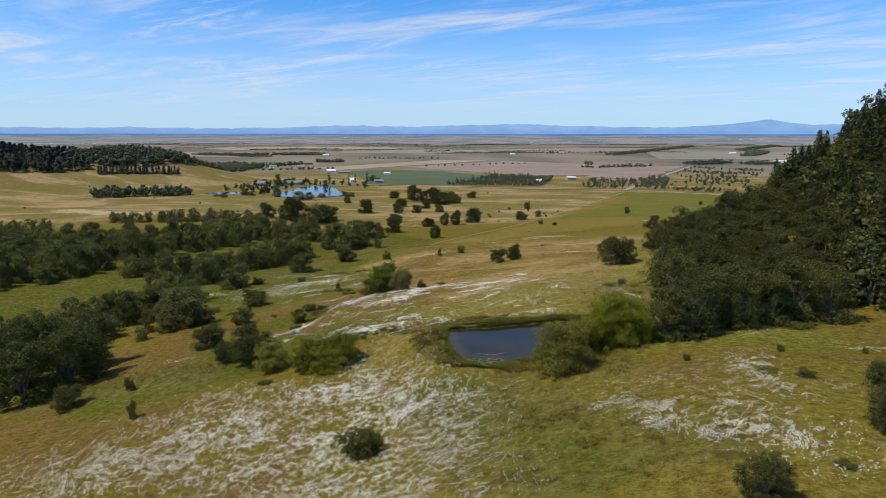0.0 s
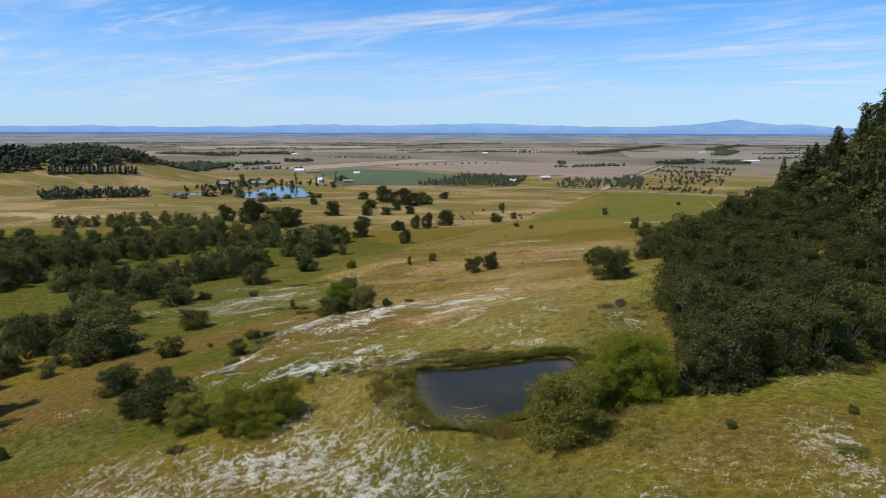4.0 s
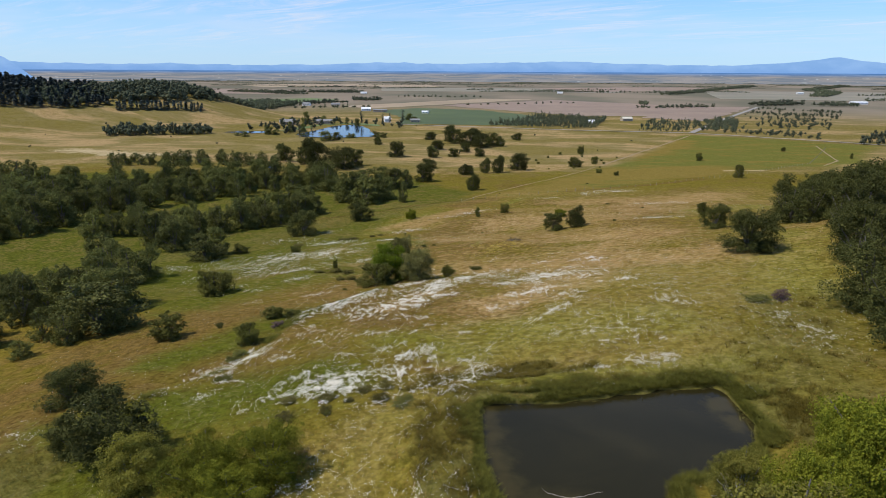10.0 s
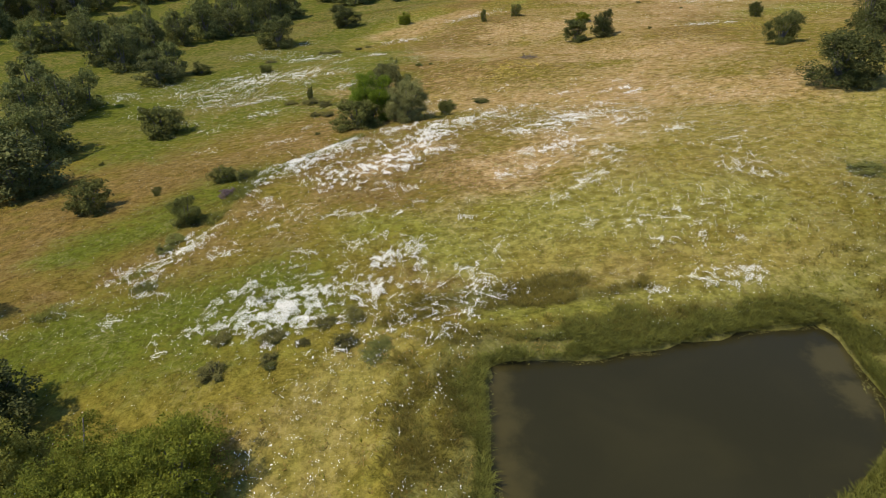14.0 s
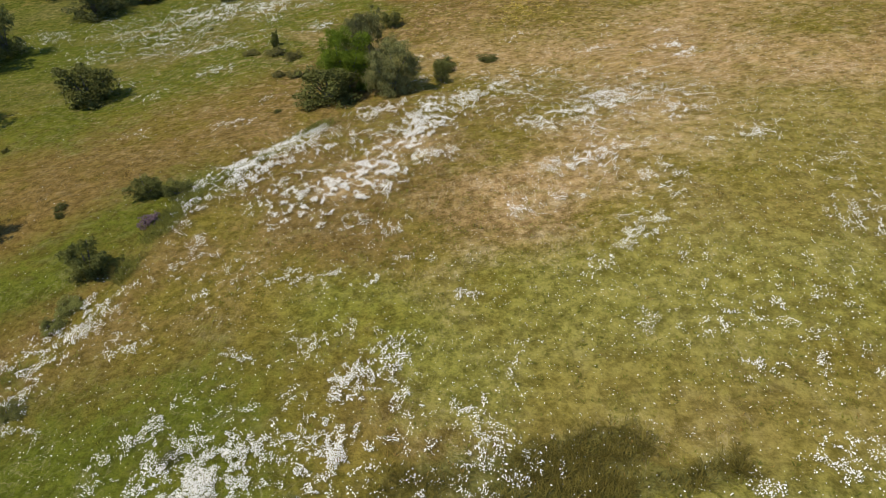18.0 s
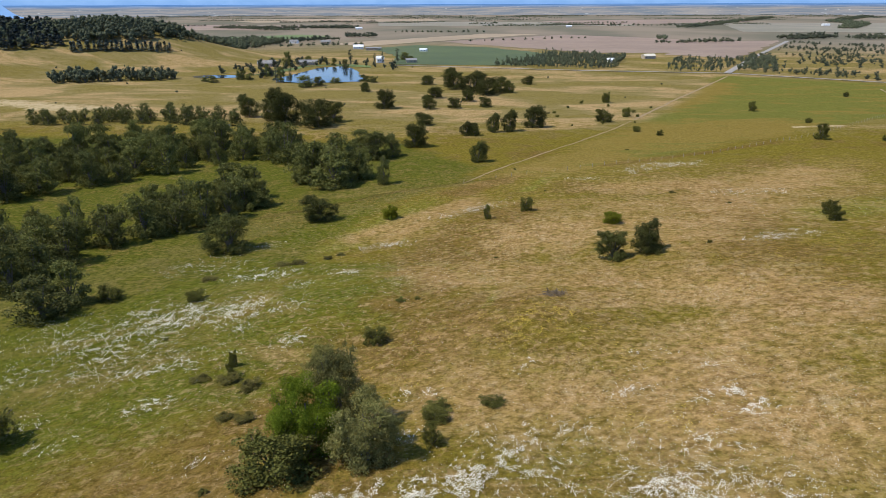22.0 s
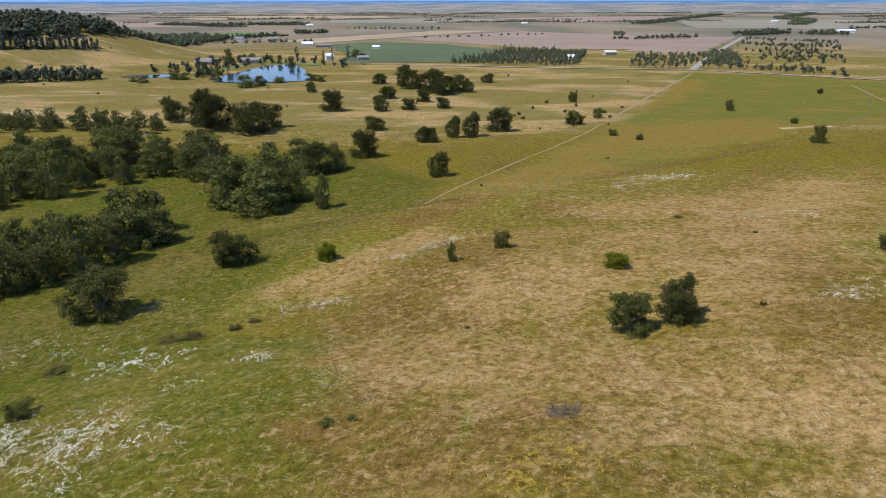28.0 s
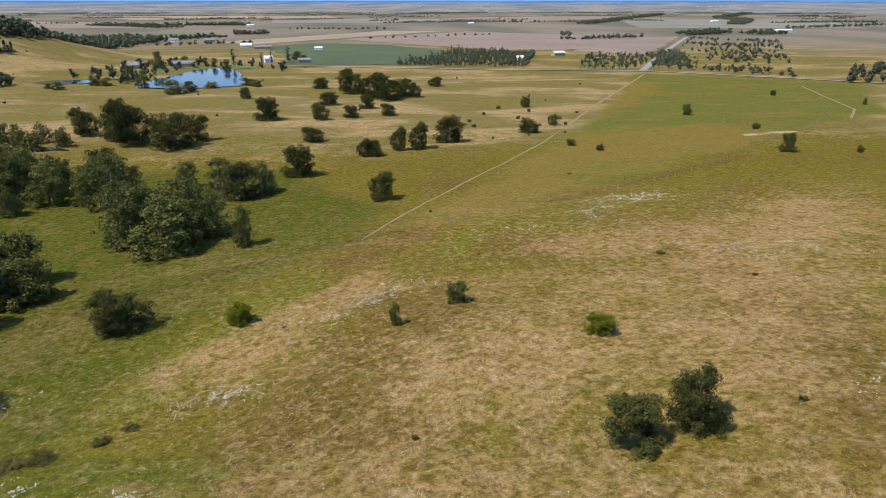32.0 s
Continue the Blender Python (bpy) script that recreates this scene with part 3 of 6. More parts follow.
REED_BANDS = [(-3, 128.5, 12, 130, 1.5), (12, 130.5, 27, 134, 1.4), (-1.5, 127, -0.6, 112, 1.5), (-5, 125, -3.5, 115, 1.6), (-3, 112, 2, 104, 1.7), (31, 133, 33, 120, 2.2),
    (12, 101, 30, 101, 3), (-75, 120, -45, 118, 4), (-5, 134.5, 8, 137.5, 1.5), (0, 133.2, 14, 136, 1.0), (-8, 131.5, -4, 132.5, 0.9),
    (-38, 214, -34, 212, 1.0), (-80, 300, -30, 335, 1.5), (-30, 335, 0, 350, 1.2)]
STRAW_BANDS = [(-335, 570, -262, 540, 14), (150, 470, 175, 480, 3), (-290, 540, -230, 545, 8)]


def near_bands(x, y, bands, soft=0.95):
    """1 on the bands, fading to 0 outside them."""
    best = np.zeros(np.shape(x))
    for ax, ay, bx, by, w in bands:
        dx, dy = bx - ax, by - ay
        s = np.clip(((x - ax) * dx + (y - ay) * dy) / (dx * dx + dy * dy + 1e-9), 0, 1)
        d = np.hypot(x - ax - s * dx, y - ay - s * dy)
        best = np.maximum(best, 1 - step(d, w * (1 - soft), w * (1 + soft * 1.1)))
    return best


gx, gy = graded(-125, 100, 1.5, -4700, 4700, 1.06), graded(20, 350, 1.5, -900, 4720, 1.045)
GX, GY = np.meshgrid(gx, gy)
GZ = land(GX, GY)
idx = np.arange(GX.size).reshape(GX.shape)
quads = np.stack([idx[:-1, :-1], idx[:-1, 1:], idx[1:, 1:], idx[1:, :-1]], -1).reshape(-1, 4)
ground_mesh = mesh_of("ground", np.stack([GX, GY, GZ], -1).reshape(-1, 3), quads, GROUND, smooth=True)
px, py = GX.ravel(), GY.ravel()
for name, bands, extra in (("green", GREEN_BANDS, 0), ("rush", RUSH_BANDS, 0), ("rust", RUST_BANDS, 0), ("tan", TAN_BANDS, 0), ("gold", GOLD_BANDS, 0), ("reed", REED_BANDS, 0), ("straw", STRAW_BANDS, 0), ("ochre", OCHRE_BANDS, 0), ("crown", CROWN_BANDS, 0), ("pale", PALE_BANDS, 0), ("deep", DEEP_BANDS, 0), ("bank", BANK_BANDS, 0)):
    layer = ground_mesh.attributes.new(name, "FLOAT", "POINT")
    value = near_bands(px, py, bands)
    if name == "reed":
        value = np.maximum(value, 1 - step(outline_distance(px, py, POND) + 1.2 * N3(px, py), 0.4, 3.4))
    if name == "gold":
        value = np.maximum(value, step(py, 400, 520) * 0.8)
    layer.data.foreach_set("value", value.astype(np.float32))
VALLEY = [(-52, 214), (-42, 262), (-36, 300), (-14, 342), (0, 372), (-40, 430), (-150, 440), (-270, 430), (-320, 250), (-200, 190), (-110, 178), (-74, 192)]
layer = ground_mesh.attributes.new("valley", "FLOAT", "POINT")
layer.data.foreach_set("value", (1 - step(outline_distance(px, py, VALLEY) + 6 * N25(px, py) + 3 * N8(px, py), -9, 10)).astype(np.float32))
layer = ground_mesh.attributes.new("meadow", "FLOAT", "POINT")
layer.data.foreach_set("value", (1 - step(outline_distance(px, py, MEADOW) + 7 * N25(px, py) + 3 * N8(px, py), -10, 12)).astype(np.float32))
layer = ground_mesh.attributes.new("far", "FLOAT", "POINT")
layer.data.foreach_set("value", step(np.hypot(px, py), 950, 1500).astype(np.float32))
ground = tagged(new("ground", ground_mesh), "rolling dry meadow of olive and rust-brown grass", "ground", kind="structure")


def outline_sheet(name, outline, z, mat, lift=0.0, fine=6.0):
    """A flat or draped sheet over an outline, as a triangle fan of a filled bmesh."""
    bm = bmesh.new()
    ring = []
    for (ax, ay), (bx, by) in zip(outline, outline[1:] + outline[:1]):
        k = max(1, int(math.hypot(bx - ax, by - ay) / fine))
        ring += [(ax + (bx - ax) * i / k, ay + (by - ay) * i / k) for i in range(k)]
    vs = [bm.verts.new((x, y, float(land(x, y)) + lift if z is None else z)) for x, y in ring]
    bm.faces.new(vs)
    bmesh.ops.triangulate(bm, faces=bm.faces[:])
    bm.normal_update()
    for f in bm.faces:
        if f.normal.z < 0:
            f.normal_flip()
    me = bpy.data.meshes.new(name)
    bm.to_mesh(me)
    bm.free()
    me.materials.append(mat)
    return new(name, me)


def wobble(outline, by, seed):
    """More corners on an outline, moved a little, so that no edge is ruled."""
    rng, out = random.Random(seed), []
    for (ax, ay), (bx, by2) in zip(outline, outline[1:] + outline[:1]):
        k = max(1, int(math.hypot(bx - ax, by2 - ay) / (by * 4)))
        out += [(ax + (bx - ax) * i / k + rng.uniform(-by, by), ay + (by2 - ay) * i / k + rng.uniform(-by, by)) for i in range(k)]
    return out


def grown(outline, by):
    cx, cy = sum(p[0] for p in outline) / len(outline), sum(p[1] for p in outline) / len(outline)
    return [(x + by * (x - cx) / math.hypot(x - cx, y - cy), y + by * (y - cy) / math.hypot(x - cx, y - cy)) for x, y in outline]


tagged(outline_sheet("water", grown(POND, 1.2), POND_LEVEL, POND_WATER), "still dark brown farm pond with a grassy rim", "pond", kind="structure")

# fields of the plain beyond the road
for rank, (outline, mat, label) in enumerate((
    ([(-111, 882), (35, 868), (101, 998), (50, 1101), (-6, 1189), (-117, 1244), (-181, 1154), (-123, 1016)], CROP, "bright green crop field beyond the road"),
    ([(-88, 1349), (163, 1636), (354, 1447), (319, 1068), (140, 1071), (12, 1219)], FALLOW, "bare reddish brown field on the plain"),
    ([(-268, 1288), (-9, 1689), (110, 1662), (-108, 1349), (-204, 1210)], STUBBLE, "pale orange stubble field on the plain"),
    ([(313, 1329), (520, 1395), (300, 975), (229, 1033)], FALLOW, "reddish field beside the gravel road"),
    ([(-355, 2300), (445, 2250), (505, 2750), (-436, 2800)], HAY, "pale tan field far out on the plain"),
    ([(600, 1800), (1100, 1700), (1500, 2500), (800, 2600)], HAY, "pale hay field far out on the plain"),
    ([(-1200, 2000), (-600, 1900), (-500, 2300), (-1300, 2500)], FALLOW, "brown field far out on the plain"),
    ([(300, 2300), (1000, 2800), (900, 3200), (200, 2900)], FALLOW, "ploughed field far out on the plain"),
    ([(-900, 2700), (-200, 2900), (-300, 3500), (-1300, 3300)], STUBBLE, "stubble field near the horizon"),
    ([(-430, 1400), (-330, 1560), (-420, 1640), (-560, 1500)], LAWN, "green clearing among woods"),
    ([(-225, 760), (-200, 850), (-165, 880), (-130, 860), (-128, 840), (-150, 850), (-170, 868), (-195, 840), (-208, 770)], LAWN, "mown lawn round the lake houses"),
)):
    tagged(outline_sheet("field", wobble(outline, 4, 7), PLAIN + 0.3 + 0.012 * rank, mat), label, "field", kind="structure")

LAKE = [(-182, 700), (-150, 691), (-112, 706), (-114, 733), (-128, 780), (-142, 824), (-160, 850), (-178, 833), (-184, 786), (-190, 743), (-192, 720)]
tagged(outline_sheet("water", wobble(LAKE, 2.5, 3), PLAIN + 0.6, LAKE_WATER), "blue lake beside farm houses", "lake", kind="structure")
tagged(outline_sheet("water", wobble([(-274, 736), (-272, 752), (-238, 754), (-226, 736), (-243, 726), (-262, 727)], 2.0, 4), PLAIN + 0.6, LAKE_WATER), "narrow blue inlet west of the lake", "lake", kind="structure")
tagged(outline_sheet("water", wobble([(-172, 462), (-150, 466), (-128, 470), (-135, 482), (-165, 478)], 1.5, 5), float(min(land(x, y) for x, y in ((-165, 464), (-130, 472), (-140, 480)))) + 0.12, POND_WATER), "small dark pool among meadow trees", "pool", kind="structure")


def ribbon(name, line, width, mat, label, category, lift=0.12, fine=5.0, kind="structure", ragged=0.0):
    """A strip that follows a line over the land."""
    pts = []
    for (ax, ay), (bx, by) in zip(line, line[1:]):
        k = max(1, int(math.hypot(bx - ax, by - ay) / fine))
        pts += [(ax + (bx - ax) * i / k, ay + (by - ay) * i / k) for i in range(k)]
    pts.append(line[-1])
    p = np.array(pts)
    t = np.gradient(p, axis=0)
    t /= np.linalg.norm(t, axis=1)[:, None]
    side = np.stack([-t[:, 1], t[:, 0]], 1)
    rows = []
    for s in (-1, -0.33, 0.33, 1):
        w = width / 2 * (1 + ragged * N8(p[:, 0] + 50 * s, p[:, 1]))
        q = p + side * (s * w)[:, None]
        rows.append(np.c_[q, land(q[:, 0], q[:, 1]) + lift])
    v = np.concatenate(rows)
    k = len(p)
    f = [(r * k + i, r * k + i + 1, (r + 1) * k + i + 1, (r + 1) * k + i) for r in range(3) for i in range(k - 1)]
    f = np.array(f)[:, ::-1]
    return tagged(new(name, mesh_of(name, v, f, mat, True)), label, category, kind=kind)


ribbon("road", [(-103, 868), (96, 812), (225, 791), (327, 717), (390, 668), (520, 640)], 4.4, GRAVEL, "grey country road crossing the plain", "road", 0.45, 20)
ribbon("road", [(226, 794), (333, 1009), (524, 1374)], 6.5, GRAVEL, "straight pale gravel side road", "road", 0.5, 20)
ribbon("track", [(-9, 345), (9, 379), (60, 468), (82, 513)], 0.8, TRACK, "worn dirt path through the meadow", "path", 0.05, 3, ragged=0.5)
ribbon("track", [(82, 513), (120, 590), (215, 763)], 1.8, TRACK, "grassy farm track along the field edge", "path", 0.08, 6, ragged=0.4)
ribbon("track", [(300, 672), (262, 560), (235, 525)], 1.4, TRACK, "pale farm track at the meadow corner", "path", 0.08, 6, ragged=0.4)


# ---------------------------------------------------------------- trees
def cards(rng, centres, normals, size, flat=0.6):
    """One small irregular leaf clump, a bent four-cornered face, at each centre."""
    k = len(centres)
    nrm = normals + rng.normal(0, flat, (k, 3))
    nrm /= np.linalg.norm(nrm, axis=1)[:, None] + 1e-9
    ref = rng.normal(0, 1, (k, 3))
    u = np.cross(nrm, ref)
    u /= np.linalg.norm(u, axis=1)[:, None] + 1e-9
    v = np.cross(nrm, u)
    s = (size * rng.uniform(0.55, 1.25, k))[:, None]
    a = rng.uniform(0.6, 1.1, (k, 4, 1))
    corners = np.stack([centres + u * s * a[:, 0], centres + v * s * 0.8 * a[:, 1] + nrm * s * 0.15, centres - u * s * a[:, 2], centres - v * s * 0.8 * a[:, 3] + nrm * s * 0.15], 1)
    return corners.reshape(-1, 3), np.arange(4 * k).reshape(-1, 4)


def joined(pieces):
    """Vertex and face arrays put together."""
    vs, fs, k = [], [], 0
    for v, f in pieces:
        vs.append(v)
        fs.append(f + k)
        k += len(v)
    return np.concatenate(vs), np.concatenate(fs)


def tube(path, radii, sides=6):
    """A tapered limb along a path, as quads."""
    path, rows = np.asarray(path, float), []
    for i, p in enumerate(path):
        t = path[min(i + 1, len(path) - 1)] - path[max(i - 1, 0)]
        t /= np.linalg.norm(t) + 1e-9
        a = np.cross(t, (0.31, 0.95, 0.05))
        a /= np.linalg.norm(a)
        b = np.cross(t, a)
        rows.append([p + radii[i] * (math.cos(2 * math.pi * j / sides) * a + math.sin(2 * math.pi * j / sides) * b) for j in range(sides)])
    v = np.array(rows).reshape(-1, 3)
    f = [(i * sides + j, i * sides + (j + 1) % sides, (i + 1) * sides + (j + 1) % sides, (i + 1) * sides + j) for i in range(len(path) - 1) for j in range(sides)]
    return v, np.array(f)


def lump_of(rng, blob, shrink):
    """A rough closed lump of inner foliage."""
    x, y, z, r, rz = blob
    rings, sides = (4, 7) if shrink < 0.9 else (2, 5)
    v = []
    for i in range(rings + 1):
        t = math.pi * (i + 0.15) / (rings + 0.3)
        for j in range(sides):
            p = 2 * math.pi * j / sides + 0.4 * i
            k = shrink * rng.uniform(0.82, 1.12)
            v.append((x + r * k * math.sin(t) * math.cos(p), y + r * k * math.sin(t) * math.sin(p), z + rz * k * math.cos(t)))
    f = [(i * sides + j, (i + 1) * sides + j, (i + 1) * sides + (j + 1) % sides, i * sides + (j + 1) % sides) for i in range(rings) for j in range(sides)]
    return np.array(v), np.array(f)


def broadleaf(seed, width, height, count, leaf, blobs=16, base=0.16, loose=0.0, upright=0.0, core=0.55, clumps=7, skirt=0):
    """Arrays of trunk with limbs and of crown, for a round-headed tree of that size."""
    rng = np.random.default_rng(seed)
    lean = rng.normal(0, 0.04 * height, 2)
    blob = []
    for i in range(blobs):
        h = rng.uniform(0.0, 1.0) ** (0.8 if not upright else 0.95)
        z = height * (base + 0.10 + (0.80 - base) * h)
        spread = math.sqrt(max(0.05, 1 - ((h - 0.42) / 0.72) ** 2)) * (1 - upright * h * 0.6)
        r = width * 0.5 * spread * rng.uniform(0.35, 0.80)
        a = 2.4 * i + rng.uniform(-0.6, 0.6)
        size = width * rng.uniform(0.15, 0.25) * (1 - 0.25 * h)
        blob.append((lean[0] * h + r * math.cos(a), lean[1] * h + r * math.sin(a), min(z, height - size * 0.75), size, size * rng.uniform(0.7, 0.95)))
    blob.append((lean[0] * 0.5, lean[1] * 0.5, height * (base + 0.42), width * 0.30, height * 0.26))
    for i in range(skirt):
        a, size = 6.283 * i / skirt + rng.uniform(-0.3, 0.3), width * rng.uniform(0.13, 0.20)
        r = width * rng.uniform(0.20, 0.36)
        blob.append((r * math.cos(a), r * math.sin(a), size * 0.7 + height * base * 0.4, size, size * 0.85))
    b = np.array(blob)
    # clumps of twigs sit on the limbs' masses; the leaves sit on the clumps
    q = rng.normal(0, 1, (len(b) * clumps, 3))
    q /= np.linalg.norm(q, axis=1)[:, None]
    q[:, 2] = np.where(rng.uniform(0, 1, len(q)) < 0.6, np.abs(q[:, 2]), q[:, 2])
    own = np.repeat(np.arange(len(b)), clumps)
    cr = b[own, 3] * rng.uniform(0.28, 0.50, len(own))
    cc = b[own, :3] + q * np.stack([b[own, 3], b[own, 3], b[own, 4]], 1) * rng.uniform(0.75, 1.05, (len(own), 1))
    pick = rng.choice(len(own), count * 3, p=cr**2 / (cr**2).sum())
    d = rng.normal(0, 1, (count * 3, 3)) + 0.55 * q[pick] + (0, 0, 0.25)
    d /= np.linalg.norm(d, axis=1)[:, None]
    r = 1 + rng.normal(-0.05, 0.16 + loose, count * 3)
    c = cc[pick] + d * (cr[pick] * r)[:, None] * (1, 1, 0.85)
    hidden = np.zeros(len(c), bool)
    for x, y, z, sr, sz in b:
        hidden |= ((c[:, 0] - x) ** 2 + (c[:, 1] - y) ** 2) / sr**2 + (c[:, 2] - z) ** 2 / sz**2 < 0.40
    hidden |= c[:, 2] < height * base * 0.45 + 0.02 * height
    keep = np.flatnonzero(~hidden)[:count]
    crown = cards(rng, c[keep], d[keep] + (0, 0, 0.2), leaf * width, 0.9)
    if core:
        crown = joined([crown] + [lump_of(rng, q, core) for q in b])
    else:
        inner = rng.integers(0, len(b), count // 3)
        way = rng.normal(0, 1, (len(inner), 3))
        way *= (rng.uniform(0.1, 0.72, len(inner)) / np.linalg.norm(way, axis=1))[:, None]
        deep = b[inner, :3] + way * np.stack([b[inner, 3], b[inner, 3], b[inner, 4]], 1)
        crown = joined([crown, cards(rng, deep, way + (0, 0, 0.1), 1.7 * leaf * width, 1.2)])
    fork = height * (base + 0.10)
    limbs = [tube([(0, 0, -0.4), (lean[0] * 0.1, lean[1] * 0.1, fork * 0.5), (lean[0] * 0.3, lean[1] * 0.3, fork), (lean[0] * 0.8, lean[1] * 0.8, height * 0.72)],
                  [0.045 * width, 0.034 * width, 0.030 * width, 0.008 * width])]
    for i in rng.choice(blobs, min(7, blobs), replace=False):
        x, y, z, s, _ = b[i]
        start = np.array([lean[0] * 0.2, lean[1] * 0.2, fork * rng.uniform(0.6, 1.1)])
        end = np.array([x, y, z])
        end = end + rng.uniform(0.2, 1.15) * s * np.array([x, y, 0.35 * width]) / (np.linalg.norm([x, y, 0.35 * width]) + 1e-9)
        limbs.append(tube([start, start * 0.5 + end * 0.5 + (0, 0, 0.05 * height * rng.uniform(-0.6, 0.9)), end], [0.020 * width, 0.013 * width, 0.004 * width], 5))
    return limbs, crown


def conifer(seed, width, height, count, leaf):
    """Arrays of trunk and of drooping, tiered crown for a fir."""
    rng = np.random.default_rng(seed)
    tiers = 24
    cs, ns = [], []
    for i in range(tiers):
        h = (i + 0.4) / tiers
        z = height * (0.10 + 0.89 * h)
        r = width * 0.5 * (1 - h) ** 0.65 * rng.uniform(0.72, 1.12) + 0.15
        arms = max(5, int(11 * (1 - h)) + 3)
        k = max(6, int(count * (1 - h * 0.85) * 1.6 / tiers))
        arm = rng.integers(0, arms, k)
        a = 2 * math.pi * arm / arms + i * 1.3 + rng.normal(0, 0.13, k)
        length = np.array([rng.uniform(0.7, 1.15) for _ in range(arms)])[arm] * r
        s = rng.uniform(0.12, 1, k) ** 0.75
        cs.append(np.stack([np.cos(a) * s * length, np.sin(a) * s * length, z - s * length * 0.30 + rng.normal(0, 0.016 * height, k)], 1))
        ns.append(np.stack([np.cos(a) * 0.4, np.sin(a) * 0.4, np.ones(k)], 1))
    c, nn = np.concatenate(cs), np.concatenate(ns)
    crown = cards(rng, c, nn, leaf * width, 0.35)
    return [tube([(0, 0, -0.5), (0, 0, height * 0.5), (0, 0, height * 0.98)], [0.045 * width, 0.028 * width, 0.005 * width])], crown


class Kind:
    """A kind of tree: several shapes of one size, each built once and then copied, or joined into woods."""

    def __init__(self, name, shapes, width, height, mat, label, category, group, limbs=False):
        self.name, self.shapes, self.width, self.height = name, shapes, width, height
        self.mat, self.label, self.category, self.group, self.first = mat, label, category, group, [None] * len(shapes)
        self.count, self.limbs = 0, limbs

    def place(self, x, y, h, w, turn=None, label="", sink=0.12, shape=None):
        rng = random.Random(int(x * 131 + y * 977) + self.count)
        self.count += 1
        i = (self.count * 5 + 3) % len(self.shapes) if shape is None else shape
        turn = rng.uniform(0, 360) if turn is None else turn
        m = pose(x, y, float(land(x, y)) - sink, 0, 0, turn) @ Matrix.Diagonal((w / self.width, w / self.width * rng.uniform(0.92, 1.08), h / self.height, 1))
        if self.first[i] is None:
            root = new(self.name)
            trunk, crown = self.shapes[i]
            stem = part("trunk", mesh_of("trunk", *(trunk[0] if self.limbs else joined(trunk)), BARK, True), None, root)
            for limb in trunk[1:] if self.limbs else ():
                part("limb", mesh_of("limb", *limb, BARK, True), None, stem)
            part("crown", mesh_of("crown", *crown, self.mat), None, root)
            tagged(root, label or self.label, self.category, self.group)
            root.matrix_basis = m
            self.first[i] = (root, m)
            return root
        root = copy_thing(self.first[i][0], Matrix())
        root.matrix_basis = m
        return tagged(root, label or self.label)


def wood(name, kind, spots, label, category="woodland", trunk_too=True):
    """Many trees joined into one thing of trunks and crowns, for woods nobody could count."""
    rng = np.random.default_rng(len(spots) + 11)
    trunks, crowns = [], []
    for q, (x, y, h, w) in enumerate(spots):
        t, c = kind.shapes[q % len(kind.shapes)]
        a = rng.uniform(0, 6.283)
        turn = np.array([[math.cos(a), -math.sin(a), 0], [math.sin(a), math.cos(a), 0], [0, 0, 1]]) @ np.diag([w / kind.width, w / kind.width, h / kind.height])
        at = np.array([x, y, float(land(x, y)) - 0.2])
        if trunk_too:
            t = joined(t)
            trunks.append((t[0] @ turn.T + at, t[1]))
        crowns.append((c[0] @ turn.T + at, c[1]))
    root = tagged(new(name), label, category, kind="stuff")
    if trunk_too:
        tagged(part("trunks", mesh_of("trunks", *joined(trunks), BARK, True), None, root), kind="stuff")
    tagged(part("crowns", mesh_of("crowns", *joined(crowns), kind.mat), None, root), kind="stuff")
    return root


OAK = Kind("oak_tree", [broadleaf(10 + k, 10, 9, 13000, 0.0135, 18, 0.04, 0.09, core=0.0, clumps=8, skirt=5) for k in range(5)], 10, 9, OAK_LEAF, "dark green broad oak standing alone in dry meadow", "tree", "meadow oaks", limbs=True)
ASH = Kind("ash_tree", [broadleaf(30 + k, 10, 11, 4200, 0.021, 13, 0.03, 0.08, 0.3, 0.0, 8, 5) for k in range(6)], 10, 11, WOOD_LEAF, "grey-green ash tree at the edge of creek woods", "tree", "creek trees")
WOOD_ASH = Kind("ash_tree", [broadleaf(30 + k, 10, 11, 1500, 0.034, 13, 0.03, 0.08, 0.3, 0.40, 8, 5) for k in range(4)], 10, 11, WOOD_LEAF, "", "tree", "")
MAPLE = Kind("maple_tree", [broadleaf(50 + k, 11, 8, 34000, 0.0095, 15, 0.0, 0.12, core=0.0, clumps=9, skirt=6) for k in range(3)], 11, 8, BRIGHT_LEAF, "fresh green bushy maple with leaves to the ground", "tree", "green maples", limbs=True)
WILLOW = Kind("willow_tree", [broadleaf(60 + k, 9, 7, 18000, 0.0112, 20, 0.0, 0.10, core=0.0, clumps=10, skirt=6) for k in range(2)], 9, 7, OLIVE_LEAF, "olive-grey willow bush with loose twigs", "tree", "grey willows", limbs=True)
SHRUB = Kind("shrub", [broadleaf(70 + k, 4, 3.4, 5200, 0.020, 11, 0.0, 0.08, core=0.0, skirt=5) for k in range(4)], 4, 3.4, SHRUB_LEAF, "small dark green shrub in dry grass", "shrub", "meadow shrubs", limbs=True)
FOOT_OAK = Kind("oak_tree", [broadleaf(180 + k, 10, 12, 8500, 0.0150, 16, 0.0, 0.10, 0.0, 0.0, 9, 7) for k in range(6)], 10, 12, OAK_LEAF, "dark oak in the wood on the steep hillside", "tree", "hillside wood")
SLOPE_OAK = Kind("oak_tree", [broadleaf(80 + k, 10, 12, 2000, 0.029, 14, 0.0, 0.14, 0.0, 0.40, 9, 7) for k in range(6)], 10, 12, OAK_LEAF, "dark oak in the wood on the steep hillside", "tree", "hillside wood")
